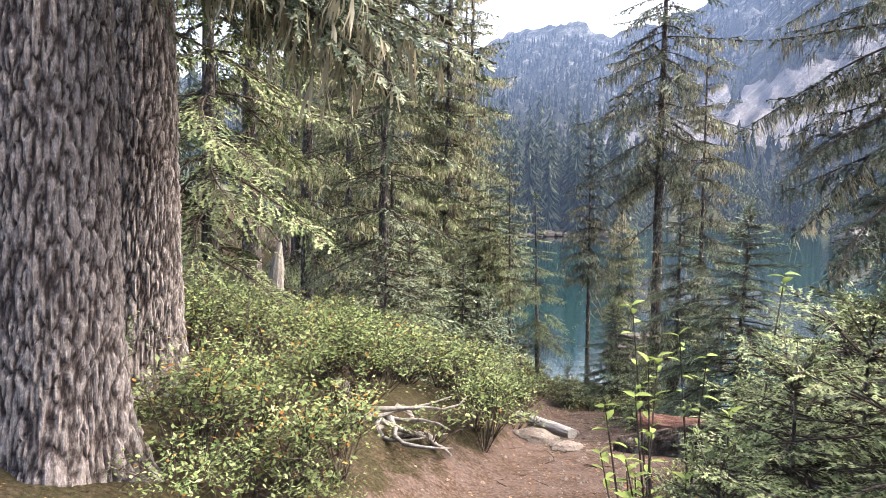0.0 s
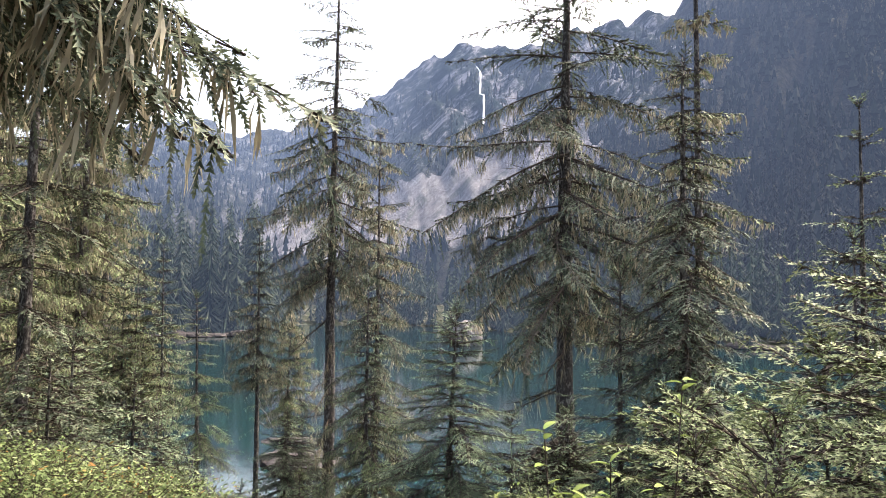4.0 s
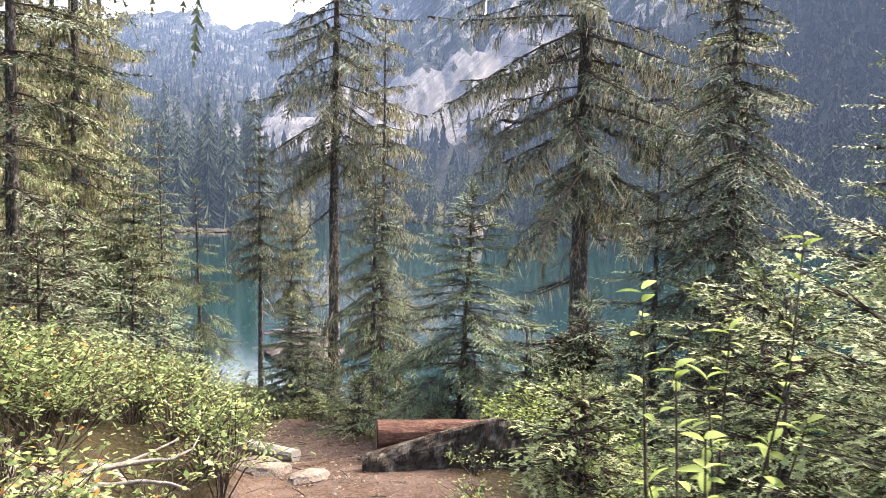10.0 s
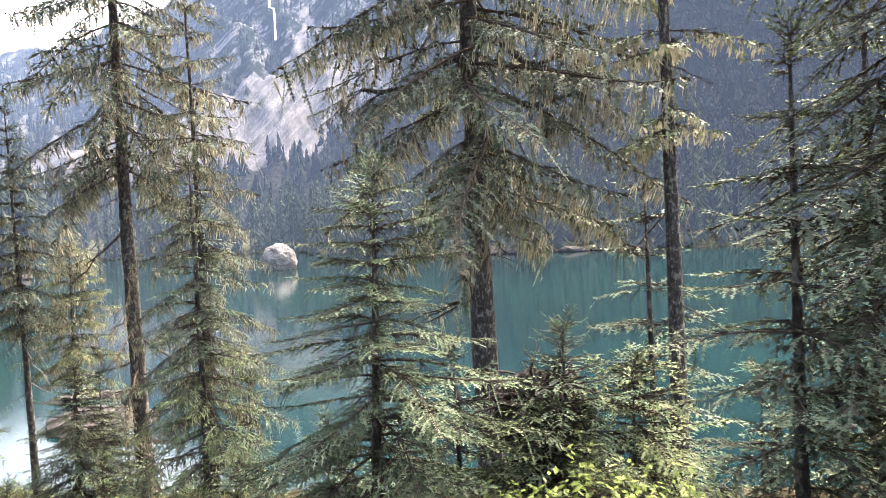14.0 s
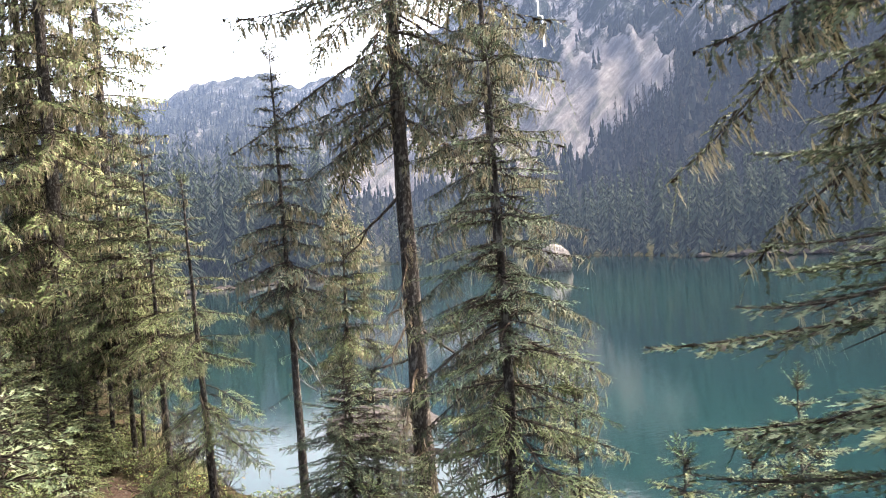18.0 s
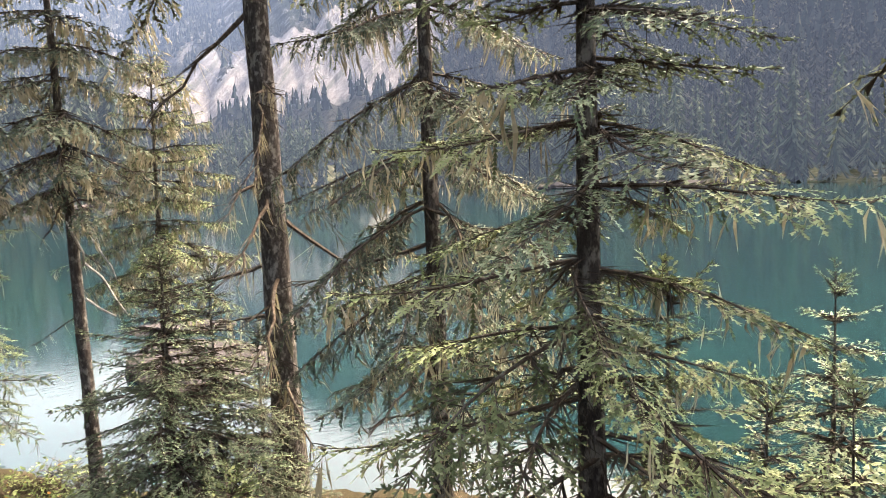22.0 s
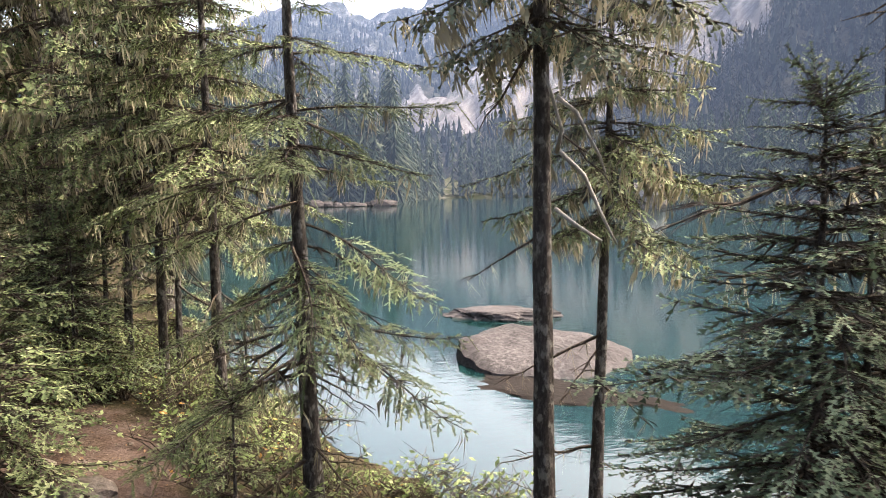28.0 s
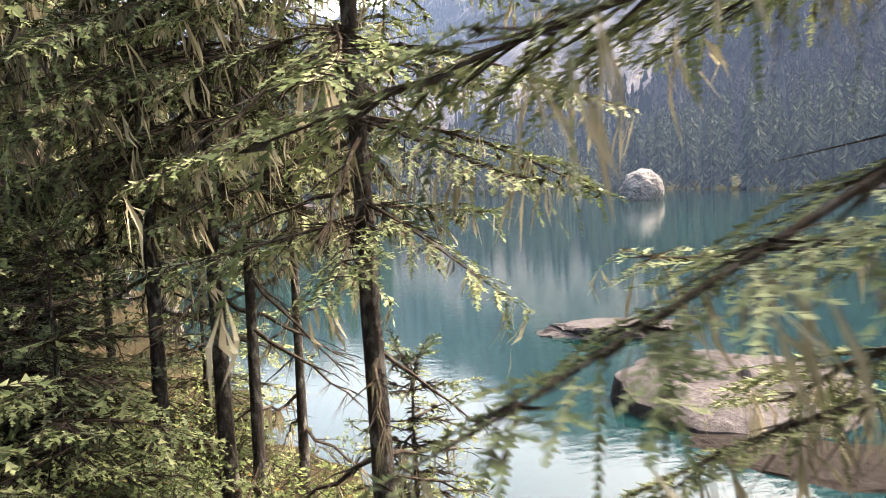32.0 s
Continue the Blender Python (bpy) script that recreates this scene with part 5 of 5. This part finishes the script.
while placed < 120:
    x, y = rng.uniform(-2.5, 5.5), rng.uniform(1.5, 21)
    d, i, u = along(np.array([(x, y)]), TRAIL)
    if d[0] < 0.62 or d[0] > 3.2 or inside(np.array([(x, y)]), SHORE)[0]:
        continue
    shrub(LOW[placed % 3], x, y, rng.uniform(0.7, 1.2), "low green huckleberry sprigs on the forest floor", "low_shrub", "low growth")
    placed += 1
for x, y, s, k in ((1.35, 2.9, 0.9, 0), (2.6, 5.0, 0.85, 2), (2.2, 4.4, 0.8, 0), (2.9, 6.2, 0.8, 1), (3.0, 6.9, 0.9, 2), (3.5, 6.6, 0.9, 0), (2.75, 6.7, 0.7, 1), (4.0, 7.2, 0.9, 2), (3.6, 7.6, 0.8, 1),
                   (2.9, 5.4, 0.8, 0), (3.3, 4.6, 0.9, 2), (1.0, 12.3, 0.5, 2), (0.35, 14.3, 0.55, 0)):
    shrub(BRIGHT[k], x, y, s, "bright green broad-leaved shrub", "leafy_shrub", "leafy shrubs")


def leaf_mesh(seed, ln):
    """A broad pointed leaf, folded a little along its rib and arched down to the tip."""
    rng = random.Random(seed)
    V, F = [], []
    n = 6
    for j in range(n + 1):
        u = j / n
        w = ln * 0.24 * math.sin(math.pi * min(1, u * 0.93 + 0.05)) ** 0.8
        zc = -0.25 * ln * u * u
        V += [(ln * u, -w, zc + w * 0.35), (ln * u, 0, zc), (ln * u, w, zc + w * 0.35)]
    for j in range(n):
        a = j * 3
        F += [(a, a + 1, a + 4, a + 3), (a + 1, a + 2, a + 5, a + 4)]
    return mesh_of("leaf", V, F, [M["leaf_bright"]], smooth=True)


LEAVES = [leaf_mesh(k, ln) for k, ln in enumerate((0.042, 0.052, 0.062))]


def tall_leafy(x, y, h, seed):
    """A few thin upright stems that carry rosettes of large bright leaves."""
    rng = random.Random(seed)
    z0 = ground_z(x, y)
    base = new("leafy_shrub")
    base.matrix_basis = pose(x, y, z0)
    for k in range(6):
        az = rng.uniform(0, 6.28)
        top = Vector((math.cos(az) * rng.uniform(0.08, 0.35), math.sin(az) * rng.uniform(0.08, 0.35), h * rng.uniform(0.55, 1.0)))
        mid = top * 0.55 + Vector((rng.uniform(-0.05, 0.05), rng.uniform(-0.05, 0.05), 0))
        V, F = tube([(0, 0, -0.05), mid, top], [0.007, 0.005, 0.002], 5)
        child("stem", mesh_of("stem", V, F, [M["twig"]]), base)
        for j in range(8):
            p = mid.lerp(top, 1 - 0.6 * (j / 8) ** 1.8)
            child("leaf", LEAVES[rng.randrange(3)], base, Matrix.Translation(p) @ Euler((rng.uniform(-0.3, 0.3), -rng.uniform(0.0, 0.9), j * 2.4 + rng.uniform(-0.3, 0.3))).to_matrix().to_4x4())
    return tagged(base, "tall thin shrub with large bright green leaves", "shrub", "leafy shrubs")


for k, (x, y, h) in enumerate(((0.78, 2.62, 1.35), (0.86, 2.78, 1.15), (0.70, 2.5, 1.0), (0.98, 2.9, 1.6), (0.64, 2.0, 0.8), (0.5, 1.65, 0.8), (0.88, 1.7, 0.75), (1.75, 1.9, 1.5))):
    tall_leafy(x, y, h, 300 + k)

for x, y, s, k in ((0.55, 14.9, 1.0, 0), (0.3, 15.6, 1.0, 1), (0.7, 14.2, 0.8, 2), (0.85, 13.35, 1.25, 3), (0.55, 12.9, 1.1, 0), (0.2, 16.4, 1.0, 2), (0.15, 17.3, 1.0, 1), (-0.3, 18.4, 1.0, 3), (1.1, 10.2, 0.9, 0), (0.8, 11.2, 1.0, 1)):
    shrub(SHRUBS[k], x, y, s, "light green huckleberry shrub beside the trail")
for k in range(130):
    x, y = rng.uniform(-0.6, 3.6), rng.uniform(12.2, 22.6)
    if along(np.array([(x, y)]), TRAIL)[0][0] < 0.7 or inside(np.array([(x, y)]), SHORE)[0]:
        continue
    shrub(LOW[k % 3], x, y, rng.uniform(0.7, 1.3), "low green huckleberry sprigs on the bank", "low_shrub", "low growth")

# seedlings and young hemlocks that fill the slope between the trail and the lake
rng = random.Random(33)
fill = 0
while fill < 14:
    x, y = rng.uniform(2.2, 8.0), rng.uniform(2.5, 16.5)
    d, i, u = along(np.array([(x, y)]), TRAIL)
    s, _, _ = along(np.array([(x, y)]), SHORE, True)
    if d[0] < 1.5 or inside(np.array([(x, y)]), SHORE)[0] or s[0] < 0.5:
        continue
    g = ground_z(x, y)
    conifer("fir_sapling", x, y, g + rng.uniform(0.7, 1.5), 0.018, "young fir on the slope above the lake", rng.choice(("fir", "hemlock", "hemlock")), rng.uniform(0.55, 0.9), 0.05, 20, seed=200 + fill, lod="far", shape=0.6, group="saplings on the slope")
    fill += 1
for k, (x, y, top, r) in enumerate(((1.35, 2.05, 1.35, 0.75), (1.55, 2.75, 1.3, 0.8), (1.75, 3.3, 1.15, 0.6), (1.15, 2.45, 1.2, 0.55), (0.86, 2.3, 0.9, 0.38), (2.45, 2.9, 1.85, 0.95), (2.7, 1.9, 2.1, 1.0), (2.1, 3.7, 1.2, 0.85),
                                    (3.1, 3.7, 1.5, 0.95), (3.3, 2.6, 2.0, 1.0), (1.95, 4.7, 0.5, 0.65), (4.2, 3.4, 2.1, 1.1), (4.3, 7.9, -0.05, 0.7), (5.0, 7.7, 0.2, 0.8))):
    conifer("hemlock_sapling", x, y, top, 0.022, "young hemlock with fine drooping sprays beside the trail", "hemlock", r * 1.1, 0.06, 52, seed=260 + k, lod="fine" if k < 3 else "near" if k < 7 else "mid", shape=0.4, group="young hemlocks")


# ---- litter on the forest floor ----
def litter(name, mat, count, seed, make, label, near):
    """Fallen bits scattered over the trail and its edges."""
    rng = random.Random(seed)
    spots = []
    while len(spots) < count:
        i = rng.randrange(3, 22)
        u = rng.random()
        a, b = TRAIL[i], TRAIL[i + 1]
        p = a[:2] + (b[:2] - a[:2]) * u + np.array([rng.gauss(0, near), rng.gauss(0, near)])
        spots.append(p)
    z, _ = land(np.array(spots))
    V, F = [], []
    for p, zz in zip(spots, z):
        make(V, F, Vector((p[0], p[1], zz)), rng)
    tagged(new(name, mesh_of(name, V, F, [M[mat]])), label, "litter", kind="stuff")


def pebble(V, F, p, rng):
    s = rng.uniform(0.006, 0.024) * rng.uniform(0.6, 1.4)
    n = len(V)
    t = rng.uniform(0, 6)
    for k in range(5):
        V.append(p + Vector((math.cos(t + k * 1.257) * s * rng.uniform(0.7, 1.3), math.sin(t + k * 1.257) * s * rng.uniform(0.7, 1.3), -0.003)))
    V.append(p + Vector((0, 0, s * rng.uniform(0.4, 0.8))))
    F.extend((n + k, n + (k + 1) % 5, n + 5) for k in range(5))


def stick(V, F, p, rng):
    a = rng.uniform(0, 6.28)
    d = Vector((math.cos(a), math.sin(a), rng.uniform(-0.05, 0.12))) * rng.uniform(0.03, 0.16)
    r = rng.uniform(0.0015, 0.005)
    tube([p + Vector((0, 0, 0.004)), p + d * 0.5 + Vector((rng.uniform(-0.01, 0.01), rng.uniform(-0.01, 0.01), 0.006)), p + d + Vector((0, 0, 0.004))], [r, r * 0.8, r * 0.4], 3, V, F)


def scale_leaf(V, F, p, rng):
    a, s = rng.uniform(0, 6.28), rng.uniform(0.008, 0.02)
    d, c = Vector((math.cos(a), math.sin(a), rng.uniform(-0.2, 0.5))) * s, Vector((-math.sin(a), math.cos(a), rng.uniform(-0.4, 0.4))) * s * 0.5
    n = len(V)
    p = p + Vector((0, 0, 0.006))
    V.extend((p - d, p + c, p + d, p - c))
    F.append((n, n + 1, n + 2, n + 3))


for k, (x, y, s) in enumerate(((0.25, 19.6, 0.9), (0.7, 19.9, 0.8), (0.45, 20.4, 1.0), (1.0, 20.3, 0.8), (0.9, 21.5, 1.0), (0.4, 21.3, 1.0), (1.5, 20.2, 0.8), (1.3, 21.9, 1.0), (1.9, 20.6, 0.8), (0.1, 22.2, 1.1), (-0.5, 21.4, 1.0), (1.7, 18.6, 0.7), (2.2, 18.3, 0.6), (1.2, 22.8, 1.1))):
    shrub(SHRUBS[k % 4], x, y, s, "green shrub at the foot of a clump of firs")
for k, (x, y, top, r) in enumerate(((0.62, 20.3, -1.0, 0.8), (1.25, 22.3, -0.6, 1.0), (0.3, 20.9, -0.6, 0.9), (2.0, 19.9, -1.6, 0.6))):
    conifer("hemlock_sapling", x, y, top, 0.022, "young hemlock filling the foot of a clump of firs", "hemlock", r, 0.05, 40, seed=290 + k, lod="mid", shape=0.5, group="young hemlocks")
for k, (x, y, s) in enumerate(((-1.15, 3.2, 0.75), (-0.9, 3.7, 0.8), (-0.75, 4.1, 0.8), (-1.1, 4.3, 0.95), (-0.6, 4.45, 0.7), (-1.3, 3.85, 0.9), (-0.6, 3.8, 0.65), (-1.0, 4.8, 0.95), (-0.75, 5.7, 0.95), (-1.3, 5.4, 1.0))):
    shrub(SHRUBS[k % 4], x, y, s, "light green huckleberry shrub on the bank beside the old trunks")
litter("pebbles", "trail_stone", 2600, 71, pebble, "small stones lying on the dirt trail", 0.4)
litter("fallen_twigs", "twig", 1500, 72, stick, "fallen twigs and bits of bark on the ground", 0.75)
litter("fallen_leaves", "brown", 5200, 73, scale_leaf, "dead brown needles and leaves on the ground", 0.7)

# ---- waterfall on the cliff ----
V, F = [], []
fj = int(np.argmin(np.abs(slope_T[0] + 30.6)))
for n, j in enumerate(range(60, 79)):
    p = Vector(slope_v[j, fj + (j - 60) // 9])
    d = Vector((-p.x, -p.y, 0)).normalized()
    side = Vector((-d.y, d.x, 0)) * (0.45 + 0.15 * math.sin(n * 1.7))
    p = p + d * 7 + Vector((0, 0, 2.0)) + side * math.sin(n * 0.6) * 0.3
    V += [p - side, p + d * 0.8, p + side]
    if n:
        F += [(3 * n - 3, 3 * n - 2, 3 * n + 1, 3 * n), (3 * n - 2, 3 * n - 1, 3 * n + 2, 3 * n + 1)]
tagged(new("waterfall", mesh_of("waterfall", V, F, [M["foam"]])), "thin white waterfall streaming down the cliff", "waterfall")
